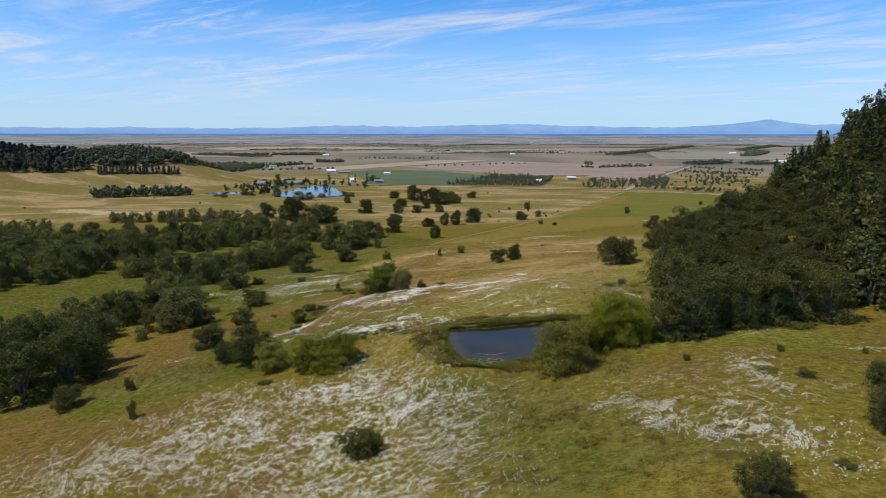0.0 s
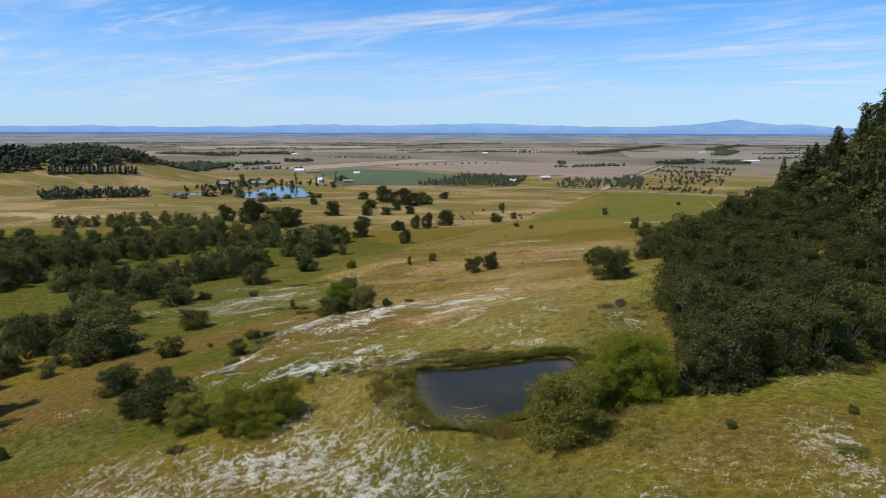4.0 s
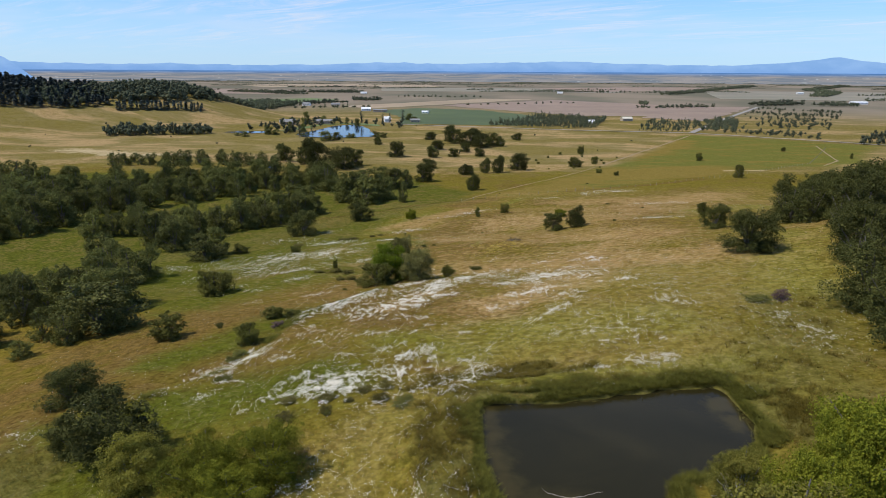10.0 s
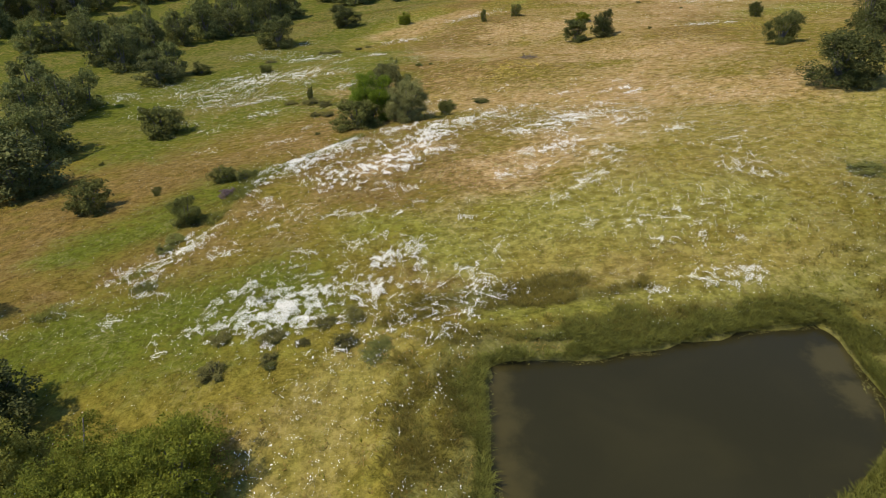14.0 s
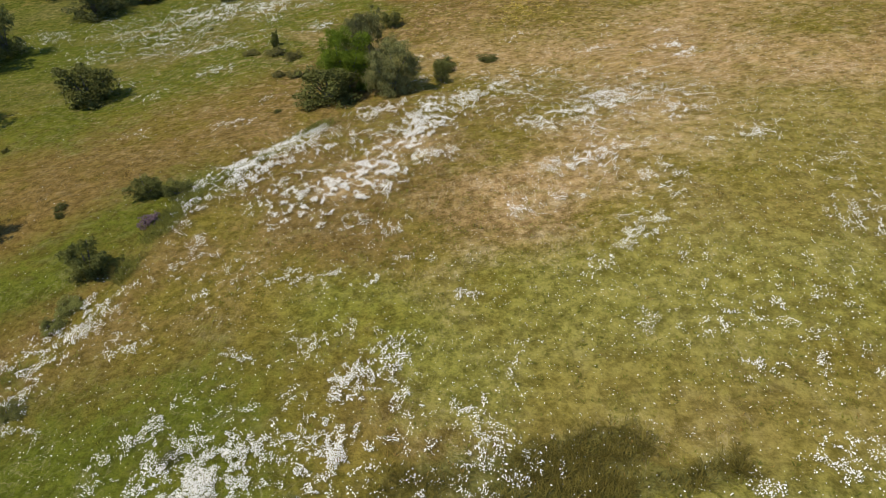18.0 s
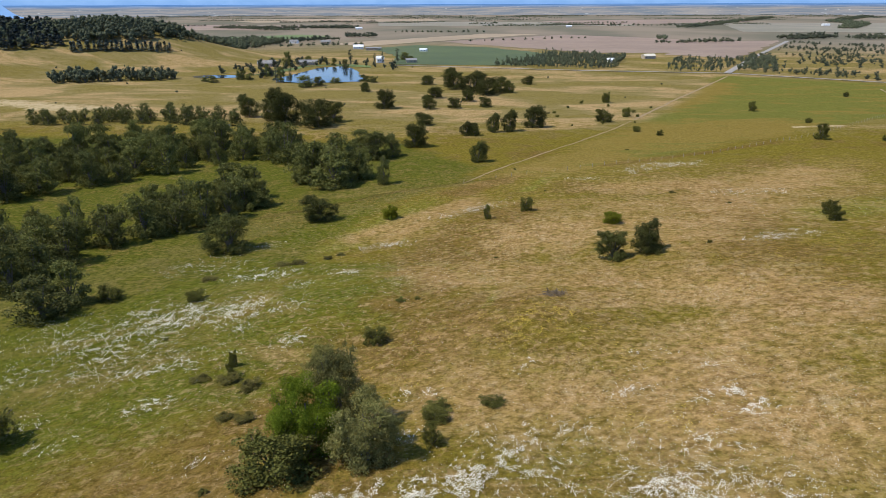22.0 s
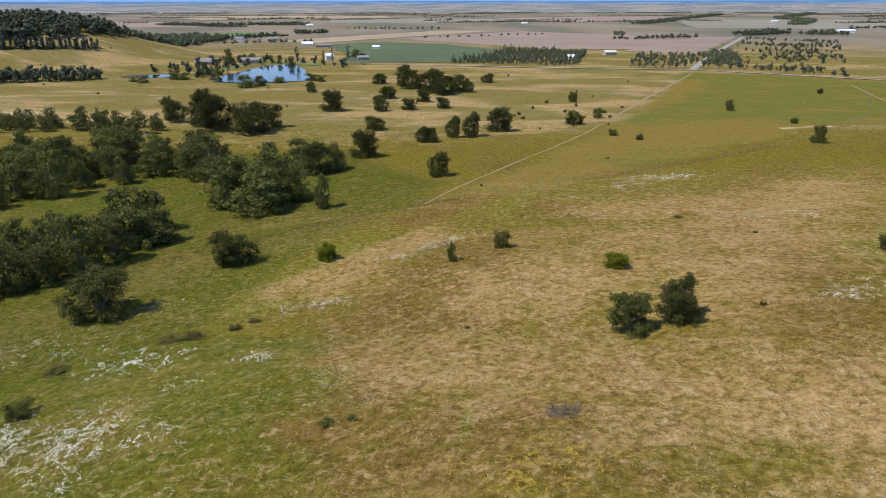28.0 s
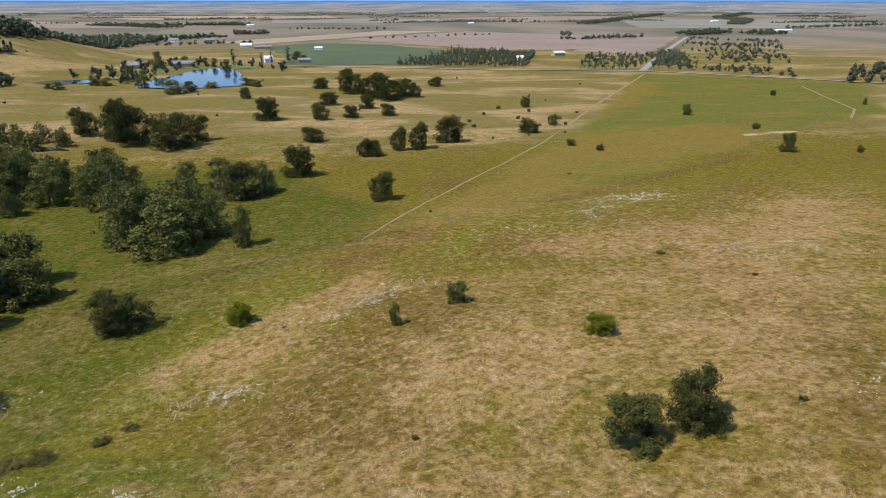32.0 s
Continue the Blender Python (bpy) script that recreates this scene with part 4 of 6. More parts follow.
FIR = Kind("fir_tree", [conifer(90 + k, 7, 18, 5000, 0.037) for k in range(4)], 7, 18, FIR_LEAF, "tall dark fir on the wooded hillside", "tree", "hillside wood")
FAR_FIR = Kind("far_fir", [conifer(95 + k, 8, 24, 44, 0.24) for k in range(3)], 8, 24, HAZED_NEEDLE, "", "tree", "")
LINE_TREE = Kind("line_tree", [broadleaf(120 + k, 10, 10, 16, 0.11, 4, 0.02, core=0.95) for k in range(4)], 10, 10, HAZED_LEAF, "", "tree", "")
FAR_TREE = Kind("far_tree", [broadleaf(100 + k, 10, 10, 110, 0.07, 6, 0.02, core=0.8) for k in range(4)], 10, 10, HAZED_LEAF, "", "tree", "")
YOUNG_TREE = Kind("young_tree", [broadleaf(130 + k, 6, 9, 46, 0.085, 5, 0.02, 0.0, 0.5, core=0.92) for k in range(4)], 6, 9, HAZED_LEAF, "", "tree", "")
POPLAR = Kind("poplar_tree", [broadleaf(110 + k, 5, 15, 500, 0.06, 14, 0.0, 0.02, 0.5) for k in range(2)], 5, 15, HAZED_LEAF, "slender dark poplar near farm houses", "tree", "farm trees")

# oaks of the meadow: x, y, height, width
GROVE = [(-139.9, 512.4, 12.3, 12.9), (-112, 490.6, 18.4, 19.3), (-122.8, 500.3, 14.2, 14.9), (-91.5, 480.8, 13.6, 18.8), (-86.5, 496.1, 10.5, 12.4)]
MEADOW_OAKS = [(-67.7, 555.2, 11.9, 13.4), (-94.1, 638.3, 7, 8), (-53, 687.7, 7.7, 12.2), (-27.4, 660.7, 15.5, 19.3), (-13.4, 639.7, 14.7, 20.4),
    (-2.4, 623, 11.8, 16.1), (-16.2, 591.2, 7.8, 9.9), (7.2, 638, 11.3, 14.1), (14.6, 637.4, 8.9, 8.9), (-40.5, 606.8, 7.7, 12.3), (-38.6, 552.9, 8.5, 9.5),
    (-23.5, 557.1, 6.8, 9.1), (-3.6, 563, 6.4, 8.6), (31, 694.1, 6.7, 10.4), (-36.2, 491.5, 6.4, 9.9), (-33.7, 422.2, 10.4, 11.4), (1, 464.3, 9.2, 6.8),
    (9, 465.5, 10.6, 8.7), (21.6, 479.8, 10.9, 13.3), (-12.1, 453.3, 6.6, 6.5), (-7.6, 453.6, 5.8, 6.1), (-5.2, 382.7, 7.8, 7.6), (-3.6, 409.1, 3, 4)]
LONE_TREES = [(77.2, 586.7, 7.8, 6), (61, 499.4, 6.7, 9.9), (77.3, 519.9, 5.3, 5.6), (70.7, 461, 3.4, 4.1), (78.1, 446.8, 2.8, 3.5),
    (157.4, 547.4, 5.9, 5.5), (141, 427.4, 7.1, 6.1), (164.6, 490.9, 3.5, 3.6), (281.8, 579.3, 4.7, 2.7), (162.2, 418.9, 2.6, 2.8), (74.6, 282.6, 3.3, 3.8),
    (250.3, 624.1, 4.5, 3.9), (76.8, 289.1, 3.6, 4.3)]
NEAR_OAKS = [(-47.2, 308.2, 6.6, 9.5), (-62.8, 282.4, 8.1, 11.6), (50.9, 185.8, 8, 10.9), (58.2, 224.2, 6.1, 6.6), (-51.6, 134.6, 5.1, 7.8)]
PAIR = [(22.8, 260.2, 5.4, 7.2), (29.4, 261.6, 6.8, 6.8)]
BUSHES = [(27.7, 287, 2.9, 4.5), (8.7, 303.6, 3.8, 4), (-1.4, 296.5, 3.9, 2), (-27.2, 305.6, 4, 4.5), (-48, 351.1, 5.6, 5.2)]
NEAR_SHRUBS = [(-60.3, 200, 6.3, 8.8), (-52.1, 162, 4.5, 6), (-36.1, 156.4, 3.5, 4.2), (-36.1, 168.9, 2.7, 3.4), (-32.6, 168.8, 1.8, 3.6),
    (-6.7, 195.6, 2.6, 2.2), (-20.9, 190.8, 4.9, 8.6), (-44.5, 165.7, 0.9, 1), (-36.6, 219.1, 2.8, 1.3), (-58.9, 114.3, 2.4, 1.4), (-52.1, 101.7, 3.3, 1.7), (-10.8, 79.8, 4.9, 5.9),
    (-57.8, 113.6, 2.3, 1.3), (-17.5, 224.7, 2.6, 3.9), (-35.8, 216, 2.5, 1.2), (-55.6, 248.8, 2.5, 3.5), (-6.9, 201, 1.7, 3.3),
    (-45.4, 167.4, 0.6, 1.5)]
MAPLES = [(30.8, 105.6, 8.8, 9.8)]
OLIVES = [(18.8, 96.4, 7.8, 10.8)]
CREEK_TREES = [(-35.8, 348.1, 9.5, 5.8), (-51.5, 346, 12, 16.4), (-62.6, 356.3, 12, 12.1), (-46.4, 357.2, 11.8, 9.5), (-45.9, 395.7, 11.8, 12.6),
    (-53.6, 400.5, 11.4, 10.3), (-40.3, 401.5, 9.8, 9.5), (-67.4, 413.4, 8.6, 8.1), (-46.7, 348.8, 6.2, 5.2), (-73, 322.3, 11.3, 12.7),
    (-117.4, 195.8, 7.7, 10.8), (-102, 190.5, 8.5, 7.4), (-71.4, 173.5, 10.5, 15.6), (-89.8, 193.8, 9.2, 9), (-91.7, 187.6, 8.1, 8.7),
    (-77.6, 191.9, 9.5, 11.7), (-80.8, 241.6, 8, 11), (-79.6, 248, 8.6, 8), (-104, 268.5, 9, 10), (-97.4, 267.8, 7, 9), (-78.7, 161.8, 4, 4.2), (-92.2, 167.1, 7, 8.9), (-100.3, 161.7, 9.1, 11.1), (-89.7, 156.3, 6.6, 7)]
LAKE_TREES = [(-151.7, 863.5, 18.3, 6.1), (-128.2, 878.9, 13.7, 3.8), (-121.1, 894.1, 14, 3.8), (-106.2, 902.5, 17.9, 7.7), (-102.9, 943.1, 9.1, 13.5),
    (-94.2, 926.9, 6.3, 11.9), (-220.5, 717.7, 10.7, 9), (-212.9, 718.1, 6.7, 10), (-205.7, 742.5, 12.2, 9.3), (-182.5, 697.5, 14.3, 6.7),
    (-181.3, 706.3, 12.4, 8.8), (-170, 698.2, 14.4, 3.8), (-148.3, 667, 9.4, 15.4), (-140.3, 675.2, 7.9, 12), (-130.6, 696.2, 5.4, 10.5),
    (-108.1, 710.3, 6.4, 11.7), (-99.4, 702.1, 5.5, 8.6), (-236.5, 694.6, 5.4, 10.6), (-247.4, 702.7, 3.7, 6.8), (-214.7, 839.8, 16.5, 12),
    (-240.3, 866, 7.2, 8.7), (-209.6, 905.1, 7.6, 10.4), (-190, 906.1, 5.7, 6.5), (-170.2, 862.5, 8.4, 7.4), (-152.2, 836.4, 9.3, 8.3)]
for row in GROVE:
    OAK.place(*row, label="dark oak in a dense grove on the meadow")
for row in MEADOW_OAKS:
    OAK.place(*row, label="dark rounded oak on golden meadow")
for row in LONE_TREES:
    SHRUB.place(*row, label="small lone tree in an open field")
for row in NEAR_OAKS:
    OAK.place(*row, label="broad dark green oak on the grassy slope")
OPEN_OAK = Kind("oak_tree", [broadleaf(140 + k, 10, 9, 12000, 0.0145, 15, 0.06, 0.08, core=0.0, clumps=7, skirt=3) for k in range(2)], 10, 9, OAK_LEAF, "low dark oak with an open ragged crown", "tree", "meadow oaks", limbs=True)
for row in PAIR:
    OPEN_OAK.place(*row, label="low dark oak leaning beside its twin")
for row in BUSHES:
    if row[3] == 4.5:
        MAPLE.place(*row, label="compact bright green bush in tan grass")
    else:
        SHRUB.place(*row, label="compact green bush in tan grass")
for row in NEAR_SHRUBS:
    SHRUB.place(*row)
for row in [(26.4, 48.6, 3.9, 4.6), (43.5, 58.5, 6.5, 5.5), (-67.9, 110.8, 3.8, 6.2)]:
    OAK.place(*row, label="rounded green oak bush in open grass")
for row in [(46, 77.6, 1.2, 2.5), (35.8, 90.3, 1.4, 1.2), (49.7, 90.8, 1.3, 1.2), (63, 91.8, 1.1, 1.0)]:
    SHRUB.place(*row, label="small bush among daisies on the bank")
BRAMBLES = [(-15.8, 126.3, 0.6, 1), (-7.1, 127.2, 0.7, 2.9), (41.3, 155.1, 1.2, 4), (-31.8, 109.5, 0.8, 2.8), (42.8, 80.5, 0.9, 3), (61.5, 107.4, 1.7, 3.9),
    (35.3, 52, 0.7, 2), (-15.8, 240.4, 1, 1.7), (-13.1, 240.9, 0.7, 1.1), (-0.6, 204.6, 1.5, 2.6), (-6.9, 203.6, 1.7, 3.4), (-36.0, 149.6, 1.1, 2.2),
    (-35.6, 151.9, 1.0, 2.6), (-33.5, 140.3, 0.9, 2.0), (-19.5, 136.3, 0.8, 1.5), (-73.6, 250.4, 4.2, 5)]
for x, y, h, w in BRAMBLES:
    SHRUB.place(x, y, max(0.5, 0.7 * h), 1.15 * w, label="low dark bramble patch in dry grass")
THISTLES = [(-16.7, 129.9, 0.8, 2.6), (-10.3, 128.9, 0.9, 2.2), (-10.3, 132.5, 0.8, 2.4), (-14, 129, 0.6, 1.4), (-21.4, 130.1, 0.7, 2.2), (-12.6, 131.6, 0.7, 2.0),
    (-39.7, 214.8, 0.8, 3.0), (-35.4, 214.3, 1.0, 3.8), (-31.9, 212.2, 1.0, 3.4), (-31.9, 204.3, 0.9, 2.4), (-29.3, 203.6, 0.9, 3.0), (-46, 270.9, 0.7, 4.0),
    (-42.5, 271.8, 0.7, 4.2), (-36.8, 274.1, 0.8, 2.6), (-34.4, 276.9, 0.6, 2.4), (-58.7, 261.5, 0.7, 4.2), (-20.5, 125.9, 0.8, 2.8), (-16.3, 127.1, 0.7, 1.6),
    (50.2, 320.4, 0.7, 2.0)]
WEED = Kind("weed_clump", [broadleaf(150 + k, 4, 3.4, 2600, 0.026, 11, 0.0, 0.08, core=0.0, skirt=6) for k in range(3)], 4, 3.4, TWIG_LEAF, "low grey-brown weed clump in the meadow", "weeds", "meadow weeds", limbs=True)
for row in THISTLES:
    WEED.place(*row)
snag = tagged(new("dead_branches"), "bare grey branches in a willow beside the pond", "branches")
snag.matrix_basis = pose(21.2, 108.6, float(land(21.2, 108.6)))
rng = np.random.default_rng(31)
for k in range(26):
    a, lift = rng.uniform(0, 6.283), rng.uniform(0.9, 3.0)
    reach = rng.uniform(0.7, 2.3)
    end = np.array([math.cos(a) * reach, math.sin(a) * reach, lift])
    bends = [end * s + rng.normal(0, 0.16, 3) for s in (0.35, 0.7)]
    part("branch", mesh_of("branch", *tube([(0, 0, 0), *bends, end, end + rng.normal(0, 0.25, 3)], [0.05, 0.04, 0.03, 0.02, 0.008], 5), DEADWOOD_GREY, True), None, snag)
LILAC = Kind("shrub", [broadleaf(79, 4, 3.4, 2000, 0.030, 10, 0.0, 0.08, core=0.3, skirt=4)], 4, 3.4, LILAC_LEAF, "small leafless purple-brown shrub beside the wood", "shrub", "meadow shrubs", limbs=True)
LILAC.place(44.3, 155.2, 1.6, 3.0)
LILAC.place(-33.5, 163.6, 1.0, 2.6, label="faded purple-brown weed clump in dry grass")
for row in [(-81.3, 117.6, 11.5, 12), (-76.5, 125.0, 12.5, 13), (-79.0, 137.0, 12, 13), (-92.0, 128.0, 13, 12), (-97.0, 146.0, 13, 15), (-36.5, 121.3, 7.2, 9.6)]:
    OAK.place(*row, label="dark oak crowding the edge of a thicket")
OAK.place(-43.0, 122.5, 3.9, 4.4, label="small oak beside larger oaks on the slope")
for row in [(-88.3, 214.3, 11.4, 10.0), (-87.3, 221.5, 10.2, 7.2), (-103.2, 225.9, 11.7, 11.6), (-95.5, 219.0, 10.5, 9.0), (-68.7, 172.4, 4.9, 5.8), (-62.2, 353.3, 15, 14), (-52.8, 354.5, 17, 15), (-46.5, 359.5, 14.5, 12.5), (-80.5, 388.8, 16, 14), (-46.2, 394.2, 11, 10.5)]:
    ASH.place(*row, label="tall grey-green ash above the creek gully")
for row in MAPLES:
    MAPLE.place(*row)
for row in OLIVES:
    WILLOW.place(*row)
WILLOW.place(-32.6, 116.2, 5.2, 6.8, label="olive willow bush below a dark oak")
FRESH_MAPLE = Kind("maple_tree", [broadleaf(56, 9, 8, 24000, 0.0105, 14, 0.0, 0.12, core=0.0, clumps=9, skirt=6)], 9, 8, FRESH_LEAF, "bright green bushy maple among grey willows", "tree", "green maples", limbs=True)
FRESH_MAPLE.place(-19.4, 195.6, 8.2, 7.6)
DEEP_MAPLE = Kind("maple_tree", [broadleaf(58 + 3 * k, 10, 8, 26000, 0.0088, 20, 0.0, 0.06, core=0.0, clumps=7, skirt=7) for k in range(2)], 10, 8, DEEP_LEAF, "leafy green maple with billowing crown below oaks", "tree", "green maples", limbs=True)
for row in [(-24.4, 114.4, 5.6, 8.4), (-18.8, 115.4, 6.0, 8.0), (-21.4, 112.0, 4.6, 7.0)]:
    DEEP_MAPLE.place(*row)
GREY_WILLOW = Kind("willow_tree", [broadleaf(164 + k, 9, 8, 15000, 0.0118, 13, 0.05, 0.13, core=0.0, clumps=8, skirt=5) for k in range(3)], 9, 8, GREY_LEAF, "loose grey-green willow crowding a bright maple", "tree", "grey willows", limbs=True)
for row in [(-12.8, 193.2, 7.6, 7.8), (-16.9, 200.4, 9.4, 6.4)]:
    GREY_WILLOW.place(*row)
GREY_WILLOW.place(-21.4, 210.4, 5.6, 5.4, label="grey-green lone willow with a sparse crown")
for row in [(21.8, 109.3, 4.2, 5.4), (35.5, 112.5, 5.0, 5.5)]:
    WILLOW.place(*row, label="grey-green willow bush with bare twigs beside the pond")
MAPLE.place(25.2, 104.2, 8.0, 8.0, label="yellow-green bush crowding the pond bank")
for row in CREEK_TREES:
    ASH.place(*row)
for x, y, h, w in LAKE_TREES:
    (POPLAR if h > 2 * w else ASH).place(x, y, h, w, label="tree on the lake shore by the farm", sink=0.0)


def scatter(seed, outline, gap, size=(9, 13), ratio=(0.75, 1.0), keep_off=()):
    """Tree spots within an outline, about gap metres apart."""
    rng = random.Random(seed)
    xs, ys = [p[0] for p in outline], [p[1] for p in outline]
    out = []
    tries = int((max(xs) - min(xs)) * (max(ys) - min(ys)) / gap**2 * 5)
    cell = {}
    cand = np.array([(rng.uniform(min(xs), max(xs)), rng.uniform(min(ys), max(ys))) for _ in range(tries)])
    inside = outline_distance(cand[:, 0], cand[:, 1], outline) < 0
    for x, y in cand[inside]:
        key = (int(x // gap), int(y // gap))
        if any((x - a) ** 2 + (y - b) ** 2 < gap * gap for i in (-1, 0, 1) for j in (-1, 0, 1) for a, b in cell.get((key[0] + i, key[1] + j), ())):
            continue
        if any((x - a) ** 2 + (y - b) ** 2 < r * r for a, b, r in keep_off):
            continue
        cell.setdefault(key, []).append((x, y))
        h = rng.uniform(*size)
        out.append((round(x, 1), round(y, 1), h, h * rng.uniform(*ratio)))
    return out


# creek woods west of the meadow
for seed, outline, gap, size in (
    (1, [(-92, 246), (-97, 258), (-93, 280), (-84, 298), (-73, 306), (-66, 322), (-74, 336), (-92, 320), (-110, 300), (-135, 290), (-140, 275), (-118, 278), (-108, 262)], 6.6, (8, 13)),
    (9, [(-108, 178), (-86, 164), (-72, 166), (-70, 182), (-82, 200), (-96, 210), (-112, 200)], 6.8, (6, 11)),
    (2, [(-160, 318), (-133, 350), (-111, 378), (-96, 396), (-78, 386), (-74, 402), (-95, 425), (-130, 418), (-170, 392), (-215, 365), (-235, 310), (-190, 318)], 7.6, (9, 15)),
    (3, [(-185, 240), (-165, 262), (-160, 300), (-175, 322), (-230, 330), (-260, 270), (-220, 235)], 7.6, (9, 15)),
    (4, [(-118, 128), (-92, 132), (-84, 142), (-96, 158), (-118, 172), (-140, 168), (-150, 140)], 6.5, (9, 13)),
):
    for row in scatter(seed, outline, gap, size):
        ASH.place(*row)
for seed, outline, gap, size in (
    (5, [(-245, 470), (-215, 468), (-182, 478), (-140, 478), (-135, 492), (-180, 505), (-225, 490), (-250, 490)], 8.0, (7, 10)),
    (6, [(-300, 372), (-262, 345), (-235, 372), (-245, 410), (-330, 440), (-380, 400)], 8.0, (8, 12)),
    (7, [(-260, 180), (-190, 180), (-185, 235), (-260, 240)], 8.0, (9, 13)),
):
    wood("creek_wood", WOOD_ASH, scatter(seed, outline, gap, size), "grey-green trees of the creek woods")

# wood on the steep hillside east of the pond
FOOT = [(44, 104), (46, 114), (48, 128), (50, 140), (53, 150), (58, 162), (66, 180), (72, 200), (72, 215), (76, 232), (84, 246), (100, 250), (104, 215),
    (100, 185), (92, 160), (86, 135), (80, 118), (66, 110)]
for row in scatter(21, FOOT, 5.6, (9, 13), (0.75, 1.0)):
    FOOT_OAK.place(*row)
SLOPE = [(80, 116), (88, 135), (93, 160), (101, 185), (105, 215), (100, 252), (150, 270), (210, 240), (240, 165), (200, 90), (140, 85), (100, 100)]
for row in [(42.0, 105.0, 10.5, 11.0), (37.6, 105.0, 9.0, 7.5), (46.5, 110.5, 11.5, 10.5), (52.5, 112.0, 11.5, 10.0), (60.5, 114.0, 12.0, 11.0)]:
    FOOT_OAK.place(*row, label="dark spreading oak at the foot of the hillside")
spots = scatter(22, SLOPE, 6.2, (10, 14), (0.7, 0.95))
low = [s for s in spots if s[0] < 140 or s[1] > 225]
wood("hillside_wood", SLOPE_OAK, low, "dense dark oak wood covering the steep hillside")
for row in scatter(23, [(86, 122), (92, 150), (98, 185), (108, 215), (150, 225), (180, 190), (180, 120), (130, 92), (98, 100)], 5.6, (11, 18), (0.36, 0.48)):
    FIR.place(*row)

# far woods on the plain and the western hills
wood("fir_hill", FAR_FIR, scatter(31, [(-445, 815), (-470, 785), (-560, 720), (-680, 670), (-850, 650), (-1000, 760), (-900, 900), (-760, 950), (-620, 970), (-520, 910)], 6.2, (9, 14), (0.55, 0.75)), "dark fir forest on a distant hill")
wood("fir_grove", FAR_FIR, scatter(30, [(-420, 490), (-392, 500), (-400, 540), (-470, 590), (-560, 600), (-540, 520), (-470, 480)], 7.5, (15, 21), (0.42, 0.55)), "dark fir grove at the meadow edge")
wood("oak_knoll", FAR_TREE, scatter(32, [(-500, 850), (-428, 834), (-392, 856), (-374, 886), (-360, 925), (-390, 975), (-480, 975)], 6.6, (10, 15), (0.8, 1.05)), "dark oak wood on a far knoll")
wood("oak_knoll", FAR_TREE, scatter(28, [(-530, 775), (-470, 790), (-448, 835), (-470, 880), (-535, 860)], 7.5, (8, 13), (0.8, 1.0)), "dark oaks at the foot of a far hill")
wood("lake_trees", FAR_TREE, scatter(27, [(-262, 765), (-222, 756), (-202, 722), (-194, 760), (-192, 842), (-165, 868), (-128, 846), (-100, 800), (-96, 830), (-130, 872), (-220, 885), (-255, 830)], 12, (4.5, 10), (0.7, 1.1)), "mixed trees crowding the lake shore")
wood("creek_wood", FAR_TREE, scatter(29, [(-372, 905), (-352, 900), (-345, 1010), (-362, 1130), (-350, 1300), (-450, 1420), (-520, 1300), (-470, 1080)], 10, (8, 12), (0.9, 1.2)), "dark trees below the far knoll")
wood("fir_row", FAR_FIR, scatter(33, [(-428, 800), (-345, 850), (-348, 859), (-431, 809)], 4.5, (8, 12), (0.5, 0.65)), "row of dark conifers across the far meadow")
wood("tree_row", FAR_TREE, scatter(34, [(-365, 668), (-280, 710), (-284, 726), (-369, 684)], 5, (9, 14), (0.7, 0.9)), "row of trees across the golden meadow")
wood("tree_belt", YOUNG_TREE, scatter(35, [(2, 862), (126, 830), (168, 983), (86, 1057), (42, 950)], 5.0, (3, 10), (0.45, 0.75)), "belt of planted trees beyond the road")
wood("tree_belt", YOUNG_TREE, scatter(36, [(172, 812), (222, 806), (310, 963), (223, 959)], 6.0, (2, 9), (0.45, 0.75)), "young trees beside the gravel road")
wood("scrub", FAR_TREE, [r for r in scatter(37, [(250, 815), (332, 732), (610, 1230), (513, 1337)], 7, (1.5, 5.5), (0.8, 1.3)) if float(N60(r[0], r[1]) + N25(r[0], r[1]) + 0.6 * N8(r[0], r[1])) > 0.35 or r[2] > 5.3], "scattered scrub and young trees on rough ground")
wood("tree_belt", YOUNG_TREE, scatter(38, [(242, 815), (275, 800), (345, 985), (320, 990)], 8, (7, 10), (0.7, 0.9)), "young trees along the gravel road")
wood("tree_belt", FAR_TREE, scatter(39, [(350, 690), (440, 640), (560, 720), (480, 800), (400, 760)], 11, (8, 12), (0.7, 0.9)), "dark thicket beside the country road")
LINES = [
    (41, (545, 1425, 650, 1495), 46, 10, (8, 13)), (42, (530, 2044, 1287, 3400), 46, 15, (9, 13)), (43, (342, 1318, 430, 1352), 20, 9, (6, 10)),
    (44, (280, 1302, 330, 1300), 12, 9, (6, 9)), (45, (925, 1974, 1152, 2340), 44, 12, (9, 13)), (46, (1152, 2340, 1240, 2700), 44, 13, (9, 13)),
    (47, (1240, 2700, 1862, 3655), 50, 16, (9, 13)), (48, (672, 1446, 735, 1444), 50, 11, (8, 12)), (49, (-297, 1532, -235, 1530), 46, 10, (8, 12)),
    (50, (-234, 1762, -10, 1751), 9, 11, (6, 9)), (51, (-570, 2060, -380, 2050), 80, 13, (8, 13)), (52, (-360, 1330, -300, 1420), 40, 11, (7, 11)),
    (53, (-330, 1190, -200, 1240), 12, 11, (6, 9)), (54, (-60, 1345, 190, 1480), 6, 16, (4, 7)), (55, (-760, 2080, -510, 1870), 70, 14, (8, 12)),
    (57, (320, 1420, 330, 1480), 14, 9, (7, 11)), (58, (900, 1700, 1300, 1900), 20, 15, (7, 11)),
]
rng = random.Random(8)
